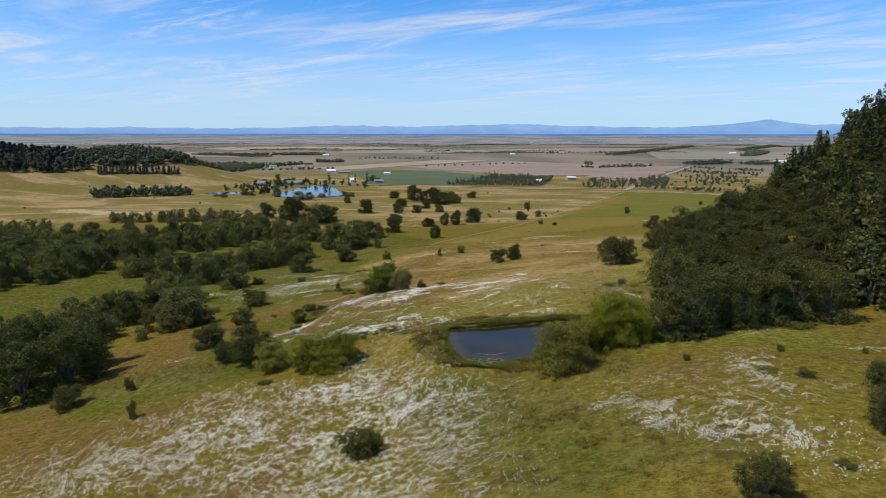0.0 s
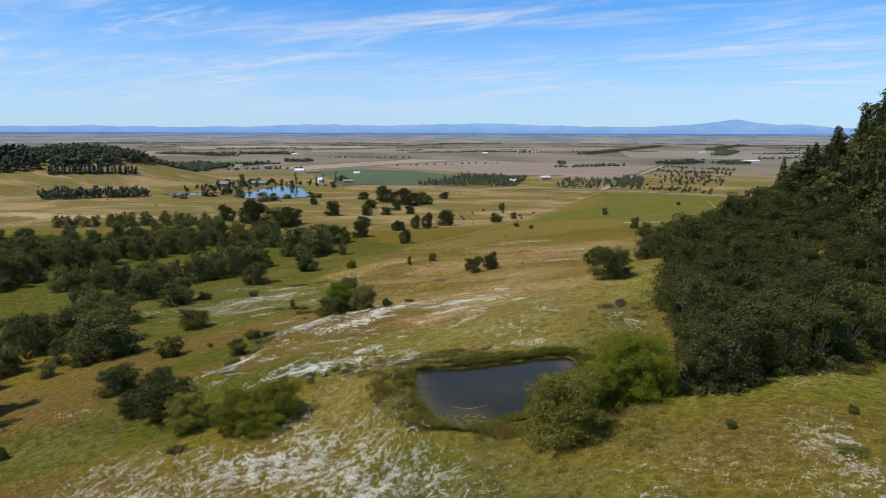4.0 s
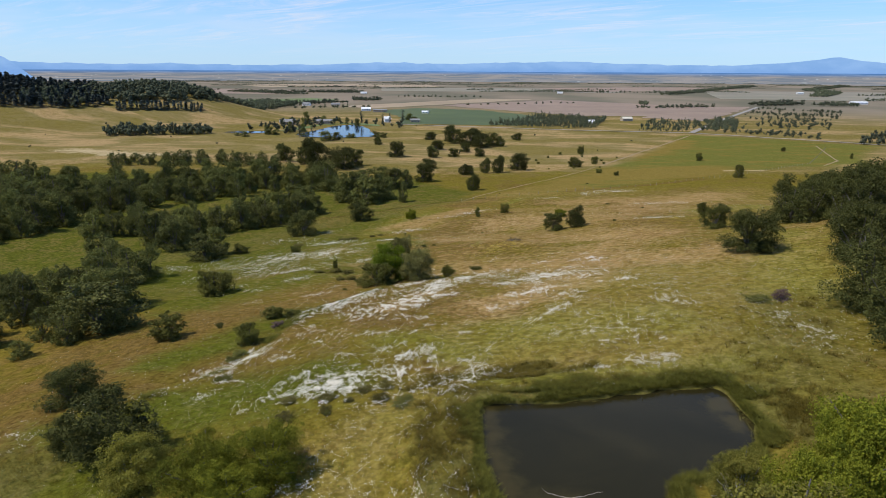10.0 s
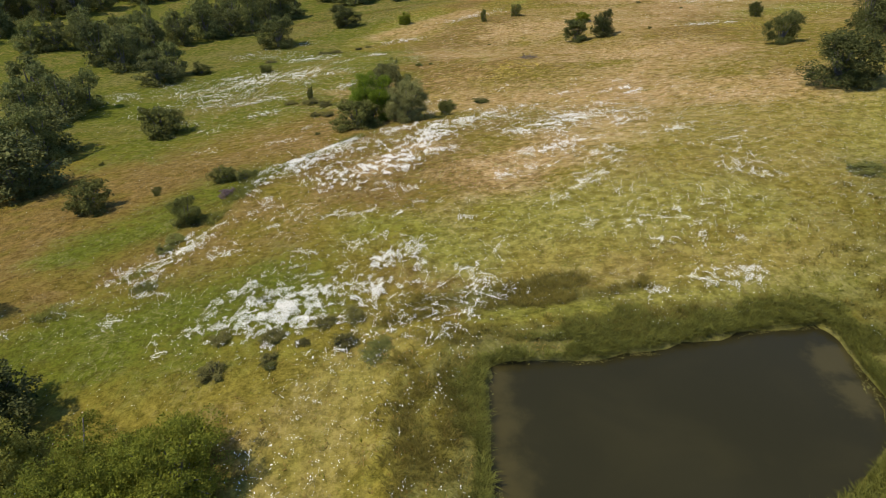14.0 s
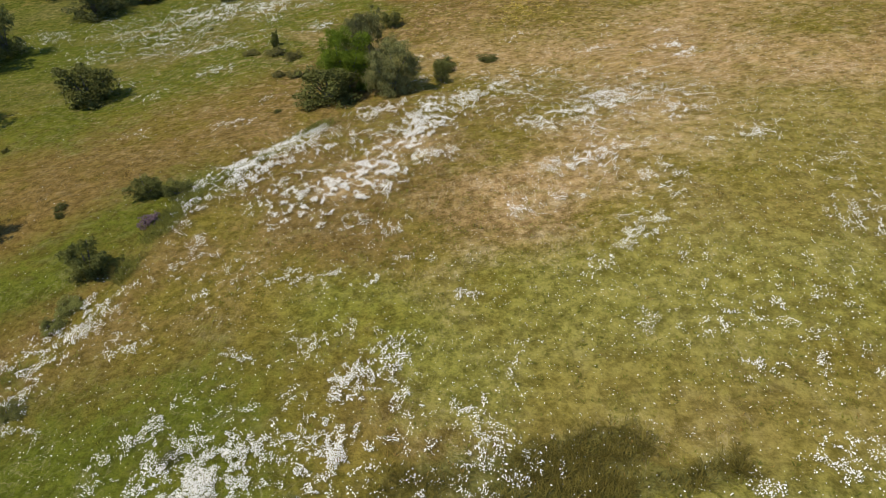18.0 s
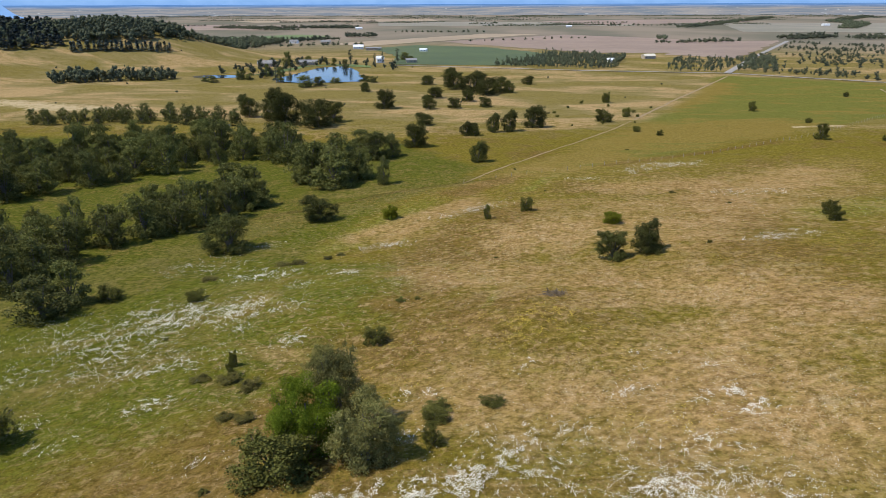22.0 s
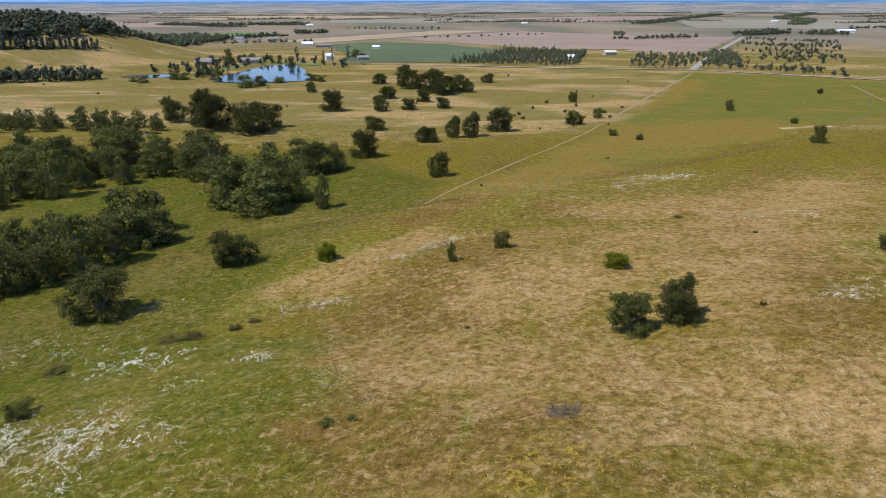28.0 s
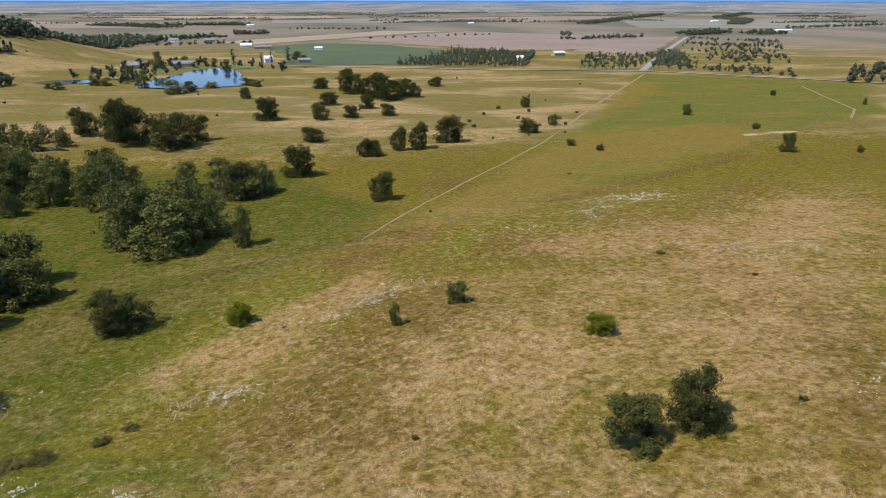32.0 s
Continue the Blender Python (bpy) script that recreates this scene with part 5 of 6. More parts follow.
for k in range(64):
    y = 2050 + 2350 * rng.random() ** 1.1
    x = rng.uniform(-0.55, 0.62) * y
    LINES.append((70 + k, (x, y, x + rng.uniform(60, 420), y + rng.uniform(-60, 140)), rng.uniform(6, 26), 11, (5, 10)))
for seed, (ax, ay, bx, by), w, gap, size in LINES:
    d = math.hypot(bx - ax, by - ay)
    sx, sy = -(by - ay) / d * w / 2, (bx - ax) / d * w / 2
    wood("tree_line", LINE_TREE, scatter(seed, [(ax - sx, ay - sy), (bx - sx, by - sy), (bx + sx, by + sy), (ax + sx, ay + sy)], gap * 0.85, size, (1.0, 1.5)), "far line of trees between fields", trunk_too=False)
wood("meadow_bushes", FAR_TREE, scatter(60, [(-420, 540), (60, 540), (200, 700), (-50, 840), (-420, 900)], 75, (1.2, 2.4), (1.0, 1.5)), "tiny scattered bushes in golden meadow", "shrub")
wood("meadow_bushes", SHRUB, scatter(61, [(20, 470), (70, 480), (110, 560), (60, 600), (30, 530)], 17, (1.0, 2.4), (1.0, 1.5)), "low bushes along a ditch", "shrub")
wood("meadow_bushes", SHRUB, scatter(62, [(-80, 180), (-20, 190), (40, 260), (90, 330), (60, 420), (-40, 330), (-70, 260)], 34, (0.4, 0.8), (1.2, 2.2)), "low weedy tufts in dry grass", "shrub")


# ---------------------------------------------------------------- farm buildings
def gabled_house(name, x, y, turn, length, depth, eaves, ridge, wall_mat, roof_mat, label, category, windows=3, door=True):
    """A house with walls, an overhanging gabled roof, a door and windows."""
    root = tagged(new(name), label, category, "farm buildings")
    root.matrix_basis = pose(x, y, float(land(x, y)) - 0.1, 0, 0, turn)
    a, b = length / 2, depth / 2
    bm = bmesh.new()
    vs = [bm.verts.new(p) for p in ((-a, -b, 0), (a, -b, 0), (a, b, 0), (-a, b, 0), (-a, -b, eaves), (a, -b, eaves), (a, b, eaves), (-a, b, eaves), (-a, 0, ridge), (a, 0, ridge))]
    for f in ((0, 1, 5, 4), (2, 3, 7, 6), (1, 2, 6, 9, 5), (3, 0, 4, 8, 7), (3, 2, 1, 0)):
        bm.faces.new([vs[i] for i in f])
    part("wall", bm, wall_mat, root)
    o, th = 0.5, 0.25
    slope = (ridge - eaves) / b
    for s in (-1, 1):
        bm = bmesh.new()
        lowz = eaves - o * slope
        p = [(-a - o, 0, ridge + 0.02), (a + o, 0, ridge + 0.02), (a + o, s * (b + o), lowz + 0.02), (-a - o, s * (b + o), lowz + 0.02)]
        lowv, topv = [bm.verts.new(q) for q in p], [bm.verts.new((q[0], q[1], q[2] + th)) for q in p]
        bm.faces.new(lowv), bm.faces.new(topv[::-1])
        for i in range(4):
            bm.faces.new((lowv[i], topv[i], topv[(i + 1) % 4], lowv[(i + 1) % 4]))
        bmesh.ops.recalc_face_normals(bm, faces=bm.faces[:])
        part("roof", bm, roof_mat, root)
    for i in range(windows):
        wx = -a + length * (i + 0.5) / windows
        bm = bmesh.new()
        box(bm, wx - 0.55, -b - 0.06, eaves * 0.42, wx + 0.55, -b + 0.02, eaves * 0.42 + 1.2)
        frame_part = part("window", bm, WHITE_WALL, root)
        bm = bmesh.new()
        box(bm, wx - 0.45, -b - 0.09, eaves * 0.42 + 0.1, wx + 0.45, -b - 0.05, eaves * 0.42 + 1.1)
        part("pane", bm, DARK_GLASS, frame_part, "dark window glass")
    if door:
        bm = bmesh.new()
        box(bm, a * 0.62 - 0.5, -b - 0.08, 0.05, a * 0.62 + 0.5, -b + 0.02, 2.1)
        leaf_part = part("door", bm, GREY_ROOF, root)
        bm = bmesh.new()
        box(bm, a * 0.62 + 0.32, -b - 0.14, 0.98, a * 0.62 + 0.42, -b - 0.07, 1.04)
        part("handle", bm, DARK_GLASS, leaf_part)
    if category == "house":
        bm = bmesh.new()
        box(bm, -a * 0.4 - 0.4, -0.4, ridge - 1.0, -a * 0.4 + 0.4, 0.4, ridge + 1.1)
        part("chimney", bm, TAN_WALL, root)
    return root


gabled_house("barn", -199, 1153, 12, 15, 11, 3.2, 6.0, WHITE_WALL, WHITE_ROOF, "long white metal barn on the plain", "barn", 4, False)
gabled_house("shed", -170, 1120, 5, 22, 9, 3.2, 4.6, TAN_WALL, GREY_ROOF, "low grey farm shed beside white barn", "shed", 4)
gabled_house("house", -126, 905, 20, 8, 7, 4.8, 7.2, WHITE_WALL, WHITE_ROOF, "small white farmhouse between dark poplars", "house", 3)
gabled_house("shed", -90, 905, 12, 12, 7, 3.2, 4.8, TAN_WALL, GREY_ROOF, "grey outbuilding behind the farmhouse", "shed", 3)
gabled_house("shed", -94, 1094, -10, 10, 7, 2.8, 4.2, WHITE_WALL, WHITE_ROOF, "white shed in the green crop field", "shed", 2, False)
gabled_house("barn", 192, 972, 15, 14, 9, 3.4, 5.6, TAN_WALL, CREAM_ROOF, "pale barn behind the tree belt", "barn", 3, False)
gabled_house("barn", 807, 1552, 0, 34, 12, 4.0, 6.0, WHITE_WALL, WHITE_ROOF, "long white shed far on the plain", "barn", 4, False)
gabled_house("house", -238, 842, 10, 18, 10, 3.4, 6.0, TAN_WALL, GREY_ROOF, "grey-roofed house among trees by the lake", "house", 4)
gabled_house("house", -200, 868, 8, 20, 9, 3.2, 5.4, TAN_WALL, GREY_ROOF, "long grey-roofed house on the lake lawn", "house", 5)
gabled_house("house", 136, 915, 25, 9, 7, 3.0, 4.8, WHITE_WALL, WHITE_ROOF, "small pale house in the tree belt", "house", 3)
gabled_house("house", -282, 1290, 10, 16, 9, 3.4, 6.0, TAN_WALL, GREY_ROOF, "grey house by the stubble field", "house", 3)
gabled_house("house", -340, 1300, -8, 14, 9, 3.4, 6.0, WHITE_WALL, GREY_ROOF, "white cottage at the wood edge", "house", 3)
gabled_house("barn", -360, 2000, 5, 18, 10, 3.5, 5.5, WHITE_WALL, WHITE_ROOF, "white barn far out on the plain", "barn", 3, False)
gabled_house("barn", 230, 2150, 0, 16, 10, 3.5, 5.5, WHITE_WALL, WHITE_ROOF, "pale barn far out on the plain", "barn", 3, False)
gabled_house("barn", 1000, 2250, 0, 20, 12, 4, 6, WHITE_WALL, WHITE_ROOF, "white barn near the river woods", "barn", 3, False)

# fence of wooden posts and wire along the meadow edge
FENCE = [(-9, 345), (17, 358), (81, 391), (148, 444), (230, 535), (300, 655)]
fence = tagged(new("fence"), "old wooden post fence along the meadow edge", "fence")
post_mesh = None
for (ax, ay), (bx, by) in zip(FENCE, FENCE[1:]):
    k = int(math.hypot(bx - ax, by - ay) / 5)
    for i in range(k):
        x, y = ax + (bx - ax) * i / k, ay + (by - ay) * i / k
        if post_mesh is None:
            bm = bmesh.new()
            bmesh.ops.create_cone(bm, cap_ends=True, segments=7, radius1=0.08, radius2=0.07, depth=1.5, matrix=Matrix.Translation((0, 0, 0.55)))
            post_mesh = bpy.data.meshes.new("post")
            bm.to_mesh(post_mesh)
            bm.free()
            post_mesh.materials.append(POST_WOOD)
        ob = part("post", post_mesh, None, fence)
        ob.matrix_basis = pose(x, y, float(land(x, y)), random.uniform(-3, 3), random.uniform(-3, 3), 0)

# heap of cut branches in the tan grass
heap = tagged(new("brush_pile"), "low heap of grey cut branches in dry grass", "brush pile")
heap.matrix_basis = pose(9.8, 238.3, float(land(9.8, 238.3)))
rng = np.random.default_rng(5)
for k in range(60):
    a, r = rng.uniform(0, 6.283), 1.7 * math.sqrt(rng.uniform(0, 1))
    c = np.array([r * math.cos(a) * 1.15, r * math.sin(a) * 0.8, 0.05 + 0.5 * (1 - r / 1.8) * rng.uniform(0.3, 1)])
    d = np.array([rng.normal(), rng.normal(), rng.normal() * 0.18])
    d *= rng.uniform(0.5, 1.3) / np.linalg.norm(d)
    part("branch", mesh_of("branch", *tube([c - d, c + (0, 0, 0.05), c + d], [0.05, 0.045, 0.015], 5), DEADWOOD, True), None, heap)


# ---------------------------------------------------------------- flowers and grass
# drifts of daisies: x, y of both ends, half width, thickness of growth
DRIFTS_KNOLL_A = [(-17.2, 134.8, -12.4, 141.6, 2.55, 1.2), (-15.6, 134.8, -10.4, 138.2, 1.48, 1.2), (-9.9, 141.9, -7.2, 144, 1.16, 1), (-22.7, 132.6, -17, 134.3, 1.06, 0.75), (-24.9, 136.2, -24, 137.3, 0.61, 0.6),
    (-22.5, 137.6, -20.8, 139.4, 0.67, 0.6), (-11.5, 134.2, -8, 136.2, 0.74, 0.5), (-14.7, 131.1, -10.4, 132.8, 0.59, 0.4), (-7.8, 139.8, -4.2, 140.2, 0.62, 0.6), (-5.5, 137.2, -3.9, 137.3, 0.36, 0.5),
    (-1.2, 137.3, -0.5, 138.1, 0.35, 0.6), (-7, 130.3, -5.3, 130.8, 0.46, 0.5), (-3.9, 131.9, -3.3, 132.4, 0.45, 0.8), (-1.6, 131.3, -0.6, 132, 0.45, 0.7), (-2.8, 129.1, -1.8, 129.1, 0.37, 0.8)]
DRIFTS_KNOLL_B = [(-10.7, 128.3, -9.9, 129.1, 0.54, 0.5), (-8.3, 129.8, -7.1, 130.8, 0.39, 0.5), (-18.8, 129.1, -16.5, 129.8, 0.51, 0.3), (-27.5, 130.1, -26, 129.6, 0.62, 0.5), (-26.3, 130.9, -24.6, 131.5, 0.45, 0.4),
    (-31.5, 137.5, -29.2, 137.4, 0.61, 0.4), (-38.9, 142.6, -37.5, 145.7, 0.78, 1), (-33.9, 141.6, -33.2, 144.3, 0.73, 1.1), (-33.7, 133.8, -32.6, 135.2, 0.61, 1), (-35.3, 140.4, -32.4, 139, 0.92, 0.3),
    (-34.8, 147.2, -31.8, 149.1, 1.25, 1), (-33, 152.4, -32, 152.9, 0.87, 1), (-28, 145.5, -26.6, 146.5, 0.63, 0.8), (-28.5, 147.3, -27.7, 148.4, 0.39, 0.7), (-30.2, 159.9, -29.6, 160.8, 0.67, 0.8)]
DRIFTS_KNOLL_C = [(-27.7, 154.9, -26.6, 159, 0.57, 0.5), (-24.4, 155, -23, 155.9, 1.06, 0.45), (-22.8, 152, -20, 153.3, 0.74, 0.7), (-18.7, 143.7, -17.7, 144.4, 0.52, 0.7), (-16.6, 153.6, -15.8, 154.2, 0.55, 0.7),
    (-13.3, 153.6, -12.9, 154.1, 0.49, 0.7), (-9.8, 152.5, -9.3, 153, 0.39, 0.6), (-7.2, 155.5, -5.4, 155.6, 0.35, 0.6), (-11.1, 160, -9.4, 160.3, 0.9, 0.5), (-1.8, 150.7, -1.4, 151, 0.35, 0.8),
    (-29.6, 164.7, -28.6, 166.3, 0.84, 0.8), (-29.1, 168.7, -26, 171.3, 1.51, 1.1), (-27, 172.4, -21.8, 177.4, 2.28, 1.1), (-22.5, 166.1, -18.7, 168.7, 1.37, 0.4), (-22.6, 173.8, -17.5, 174.8, 2.08, 0.3)]
DRIFTS_KNOLL_D = [(-18.1, 166, -13.7, 168.6, 2.09, 0.8), (-13.9, 170, -6.1, 174, 1.37, 0.9), (-13.2, 166.1, -10.4, 167.3, 0.97, 0.7), (-17.3, 162.5, -13.9, 163.4, 1.57, 0.3), (-11.3, 179.1, -5.4, 182.2, 1.71, 0.9),
    (-5.6, 186, -2.1, 189.2, 1.98, 0.9), (-15.1, 184.8, -12.2, 185.7, 1.11, 0.7), (0.9, 193.7, 5.6, 195, 2.17, 0.5), (2.3, 185.4, 5.3, 188.4, 1.35, 0.5), (4.9, 180.4, 9.7, 181.5, 1.71, 0.5),
    (9.6, 181.1, 17.2, 187.1, 2.86, 0.7), (15, 191.2, 16.7, 193.2, 1.99, 0.6), (10.1, 173.5, 13.2, 173.8, 0.79, 0.5), (6.2, 168.3, 8.6, 170.1, 1.18, 0.8), (9.2, 169.7, 12.9, 171.5, 1.26, 0.8)]
DRIFTS_KNOLL_E = [(2.9, 161.9, 5.9, 163.4, 0.72, 1.1), (7.8, 163.8, 8.4, 164.1, 0.47, 0.6), (15.2, 166.4, 15.8, 167, 0.61, 1.2), (18.2, 179.6, 19.2, 181.3, 1.06, 1), (20.7, 181.3, 22.1, 182, 1.84, 0.4),
    (8.1, 152.9, 9.2, 154.1, 0.57, 1), (9.8, 155.7, 11.8, 156.6, 0.62, 0.6), (12.5, 157.7, 14.1, 159.1, 0.92, 0.9), (14.9, 161.9, 15.9, 164, 1.22, 0.5), (21.5, 172.1, 28, 173, 0.83, 0.5),
    (14.8, 154.3, 15.4, 154.6, 0.56, 0.5), (12.4, 147, 18.2, 146.5, 1.4, 0.3), (14.6, 144.7, 15.3, 145.3, 0.76, 0.9), (17, 146.7, 17.8, 147.2, 0.58, 0.9), (16.7, 143.9, 17.5, 144.2, 0.46, 0.9)]
DRIFTS_KNOLL_F = [(-6.1, 184.2, -9.2, 176.4, 1.6, 0.6), (-9.2, 176.4, -10.9, 171.2, 1.7, 0.8), (-10.9, 171.2, -14.6, 167.3, 1.6, 0.9), (-14.6, 167.3, -18.3, 164.1, 1.5, 0.7), (-14.5, 173, -18.5, 168, 2.6, 0.25),
    (15.2, 146.7, 15.8, 147, 0.38, 0.7), (15.2, 149.6, 25.1, 149.8, 2.04, 0.12), (18.1, 144.2, 24.3, 143.8, 1.43, 0.18), (21, 142.8, 22.9, 143, 0.81, 0.4), (28.2, 157.3, 29.2, 157.8, 0.95, 0.5),
    (30.5, 164.8, 32, 166, 1.53, 0.25), (30.8, 156.8, 32.3, 155, 0.93, 0.4), (31.9, 161.4, 35, 160.4, 0.85, 0.45), (-2.2, 141.6, 0.2, 145.3, 1.48, 0.2), (-0.3, 140.3, 0.3, 140.6, 0.38, 0.6),
    (18.7, 136.5, 19.7, 137.3, 0.41, 0.6), (20.2, 135.7, 22.9, 136.7, 0.62, 0.8), (23.5, 137.8, 24.3, 137, 0.58, 0.6), (15.1, 134.2, 15.7, 134.6, 0.36, 1.2)]
DRIFTS_SLOPE_A = [(-57.2, 239.2, -44.5, 241.6, 3.61, 0.6), (-71, 217.3, -69.1, 222.5, 2.69, 0.6), (-86.3, 226.5, -83.4, 230.3, 1.94, 0.7), (-50.4, 263, -45.8, 263, 2.28, 0.9), (-67.3, 269.4, -58.6, 271.7, 3.05, 0.3),
    (-37.3, 239.8, -32.1, 241.1, 1.59, 0.4), (-31.3, 225.2, -29.8, 227, 0.81, 0.8), (-56.1, 220.6, -54.5, 223.6, 3.55, 0.25), (-70.8, 234.9, -56.3, 234.7, 4.32, 0.25), (-45.4, 220.9, -39.1, 222.4, 2.38, 0.3),
    (-59.9, 204.1, -56.1, 205.1, 1.29, 0.5), (-51.1, 199.1, -48.3, 200, 0.85, 0.6), (-44.6, 207.2, -43.1, 207.7, 1.18, 0.8), (-34.1, 186.5, -31.2, 186.1, 0.84, 0.6), (-30.8, 194, -29.5, 194.4, 0.99, 0.5)]
DRIFTS_SLOPE_B = [(-46.2, 185.6, -44.3, 185.9, 0.8, 0.5), (-10.8, 207.8, -8, 207.7, 0.65, 0.8), (-9.7, 197.6, -8.7, 198.3, 0.6, 0.6), (13.8, 205, 15.3, 205.3, 0.53, 1), (23.1, 202.7, 24.9, 202.9, 0.55, 0.9),
    (24.3, 198.4, 25.7, 200, 0.71, 0.8), (18, 194.6, 19.2, 194.6, 0.35, 0.7), (22.5, 172.3, 24.7, 172.4, 0.57, 0.5), (26.4, 173.2, 28.3, 173.6, 0.39, 0.5), (24.8, 165.8, 27.4, 165, 0.42, 0.4),
    (-61.4, 243.7, -45.1, 241, 2.58, 0.7), (-51.4, 262.9, -45.1, 263.6, 1.99, 0.7), (-37.6, 240.3, -31.8, 241.4, 1.07, 0.5), (-41.6, 232, -39.8, 232.6, 1, 0.8), (-33.1, 225.5, -30.5, 229.1, 0.89, 0.6)]
DRIFTS_SLOPE_C = [(-60.2, 226.3, -58.7, 227.8, 1.13, 0.7), (-61.6, 223.2, -60.5, 224.5, 0.94, 0.9), (-60.7, 230.8, -57, 236, 3.58, 0.3), (-51.7, 218.4, -49.7, 218.7, 0.91, 0.9), (-45.2, 207.5, -43.4, 208.1, 0.91, 0.9),
    (-47.6, 222.5, -41.9, 223.3, 1.68, 0.3), (-52.1, 235.2, -45.4, 235.7, 1.28, 0.4), (-29, 280.5, -20.8, 282.5, 1.31, 0.9), (-11.8, 302.7, 1.3, 314.5, 1.92, 0.8), (-31.5, 261.3, -29.3, 261.9, 1.34, 0.9),
    (-10.7, 207.9, -8.4, 208.2, 0.42, 0.9), (13.4, 205, 15.1, 205.9, 0.72, 1), (23.9, 210, 24.6, 210.3, 0.35, 0.6), (22.7, 202.7, 24.5, 202.9, 0.45, 1), (21.2, 201.3, 22.3, 201.5, 0.55, 0.5)]
DRIFTS_SLOPE_D = [(24.2, 198.9, 25.5, 199.8, 0.89, 0.5), (2.8, 212.5, 4.3, 213.6, 0.52, 0.6), (16.4, 211.3, 17.2, 211.5, 0.35, 0.6), (27.1, 344.5, 32.1, 344.8, 1.75, 0.9), (45.8, 354.4, 51.3, 359.1, 2.29, 0.9),
    (54, 366.7, 71.4, 369.9, 2.75, 0.6), (62.3, 319.3, 76, 318.7, 3.12, 0.3), (50.9, 262.6, 63.2, 269.9, 1.65, 0.5), (-68.4, 272.3, -60.6, 276.2, 2.54, 0.25), (-56.4, 284.6, -53.1, 286, 1.54, 0.4),
    (17.6, 215.3, 22.2, 215, 0.38, 0.4), (-38.3, 252.9, -36.5, 253.7, 1.13, 0.6), (-67.3, 228.2, -65.8, 229, 1.86, 0.4)]
FLOWERS_FORE = [(-40, 105.6, -20, 105.4, 2.2, 0.5), (-22, 108.6, -17, 109.8, 1.1, 0.5), (-17, 111.6, -14.4, 112.6, 0.8, 0.6), (-56.34, 81.64, -37.72, 90.4, 5.91, 0.5), (-45.49, 90.45, -12.75, 95.74, 6.93, 0.45), (-33.07, 97.5, -15.5, 102.53, 3.85, 0.4),
    (-34.85, 80.87, -17.53, 83.33, 6.18, 0.45), (-21.55, 74.57, -9.38, 68.78, 3.3, 0.45), (-13.26, 99.87, -0.25, 90.62, 4.89, 0.42),
    (-3.54, 88.1, -0.17, 65.31, 4.74, 0.55), (-17.48, 103.04, -4.15, 104.18, 2.97, 0.14), (-17.86, 85.07, -7.82, 90.05, 4.81, 0.35),
    (21.6, 76.84, 25.54, 72.74, 1.44, 0.5), (25.11, 67.61, 29.07, 61.7, 1.88, 0.7), (31.63, 66.87, 34.59, 55.86, 2.39, 0.5),
    (43.14, 87.42, 39.56, 72.72, 2.3, 0.35), (36.43, 58.14, 40.46, 54.68, 1.47, 0.35), (45.14, 74.25, 49.01, 71.75, 1.05, 0.35)]
FLOWERS_FORE_ALSO = [(62.68, 95.27, 69.05, 95.71, 1.05, 0.4), (33.64, 50.82, 36.69, 49.68, 1.05, 0.4), (50.97, 101.98, 69.71, 118.29, 1.05, 0.3),
    (23.37, 82.14, 31.67, 82.23, 1.83, 0.15), (33.53, 72.67, 36.52, 61.24, 4.3, 0.12), (-17, 130.2, 0.8, 136.8, 2, 0.6),
    (-15.9, 104.7, -11.8, 111.4, 3, 0.23), (-53.1, 124.5, -40.8, 135.9, 2, 0.2), (-4.2, 104.6, 0.1, 111.7, 3, 0.14), (-16, 114, -13.3, 119.1, 2, 0.18),
    (-7.2, 124.2, -0.9, 130.6, 4, 0.12)]
FLOWERS_FORE = FLOWERS_FORE + FLOWERS_FORE_ALSO


N04 = Lattice(6, 0.42)


def blooms(seed, bands, per_metre, size, sparse=0.0):
    """Small upturned flower heads, crowded into ragged clumps that lie in drifts along bands."""
    rng = np.random.default_rng(seed)
    out = []
    for ax, ay, bx, by, w, dense in bands:
        length = math.hypot(bx - ax, by - ay) + 1e-6
        ux, uy = (bx - ax) / length, (by - ay) / length
        w = 1.35 * w + 0.25
        k = int(per_metre * (length + 4.4 * w) * w * 4.4)
        s, off = rng.uniform(-2.2 * w, length + 2.2 * w, k), rng.uniform(-2.2 * w, 2.2 * w, k)
        x, y = ax + ux * s - uy * off, ay + uy * s + ux * off
        ends = np.clip(np.maximum(-s, s - length), 0, None)
        fade = np.exp(-(off**2 + ends**2) / (1.25 * w * w))
        patchy = 0.75 * N3(x * 0.9 + 17 * seed, y * 0.9) + (0.5 * N8(x * 1.2, y * 1.2) if w > 3.5 else 0)
        chance = np.clip(fade * dense * 0.90 * (1 + patchy) - 0.03, 0, 0.93)
        clump = 0.50 * N1(x, y) + 0.85 * N04(x, y) + rng.normal(0, 0.16 if w < 4 else 0.34, k)
        keep = (clump > 0.66 - 0.90 * chance) & (chance > 0.01) & (rng.uniform(0, 1, k) < 0.35 + 0.75 * chance)
        stray = rng.uniform(0, 1, k) < (0.006 + sparse) * fade
        out.append(np.stack([x, y], 1)[keep | stray])
    p = np.concatenate(out)
    p = p[outline_distance(p[:, 0], p[:, 1], POND) > 1.0]
    c = np.c_[p, land(p[:, 0], p[:, 1]) + rng.uniform(0.14, 0.40, len(p)) + 0.14 * N1(p[:, 0], p[:, 1])]
    return cards(rng, c, np.tile((-0.15, -0.2, 1.0), (len(c), 1)), size * rng.uniform(0.75, 1.3, len(c)), 0.35)


def stuff(name, arrays, mat, label, category):
    return tagged(new(name, mesh_of(name, *arrays, mat)), label, category, kind="stuff")


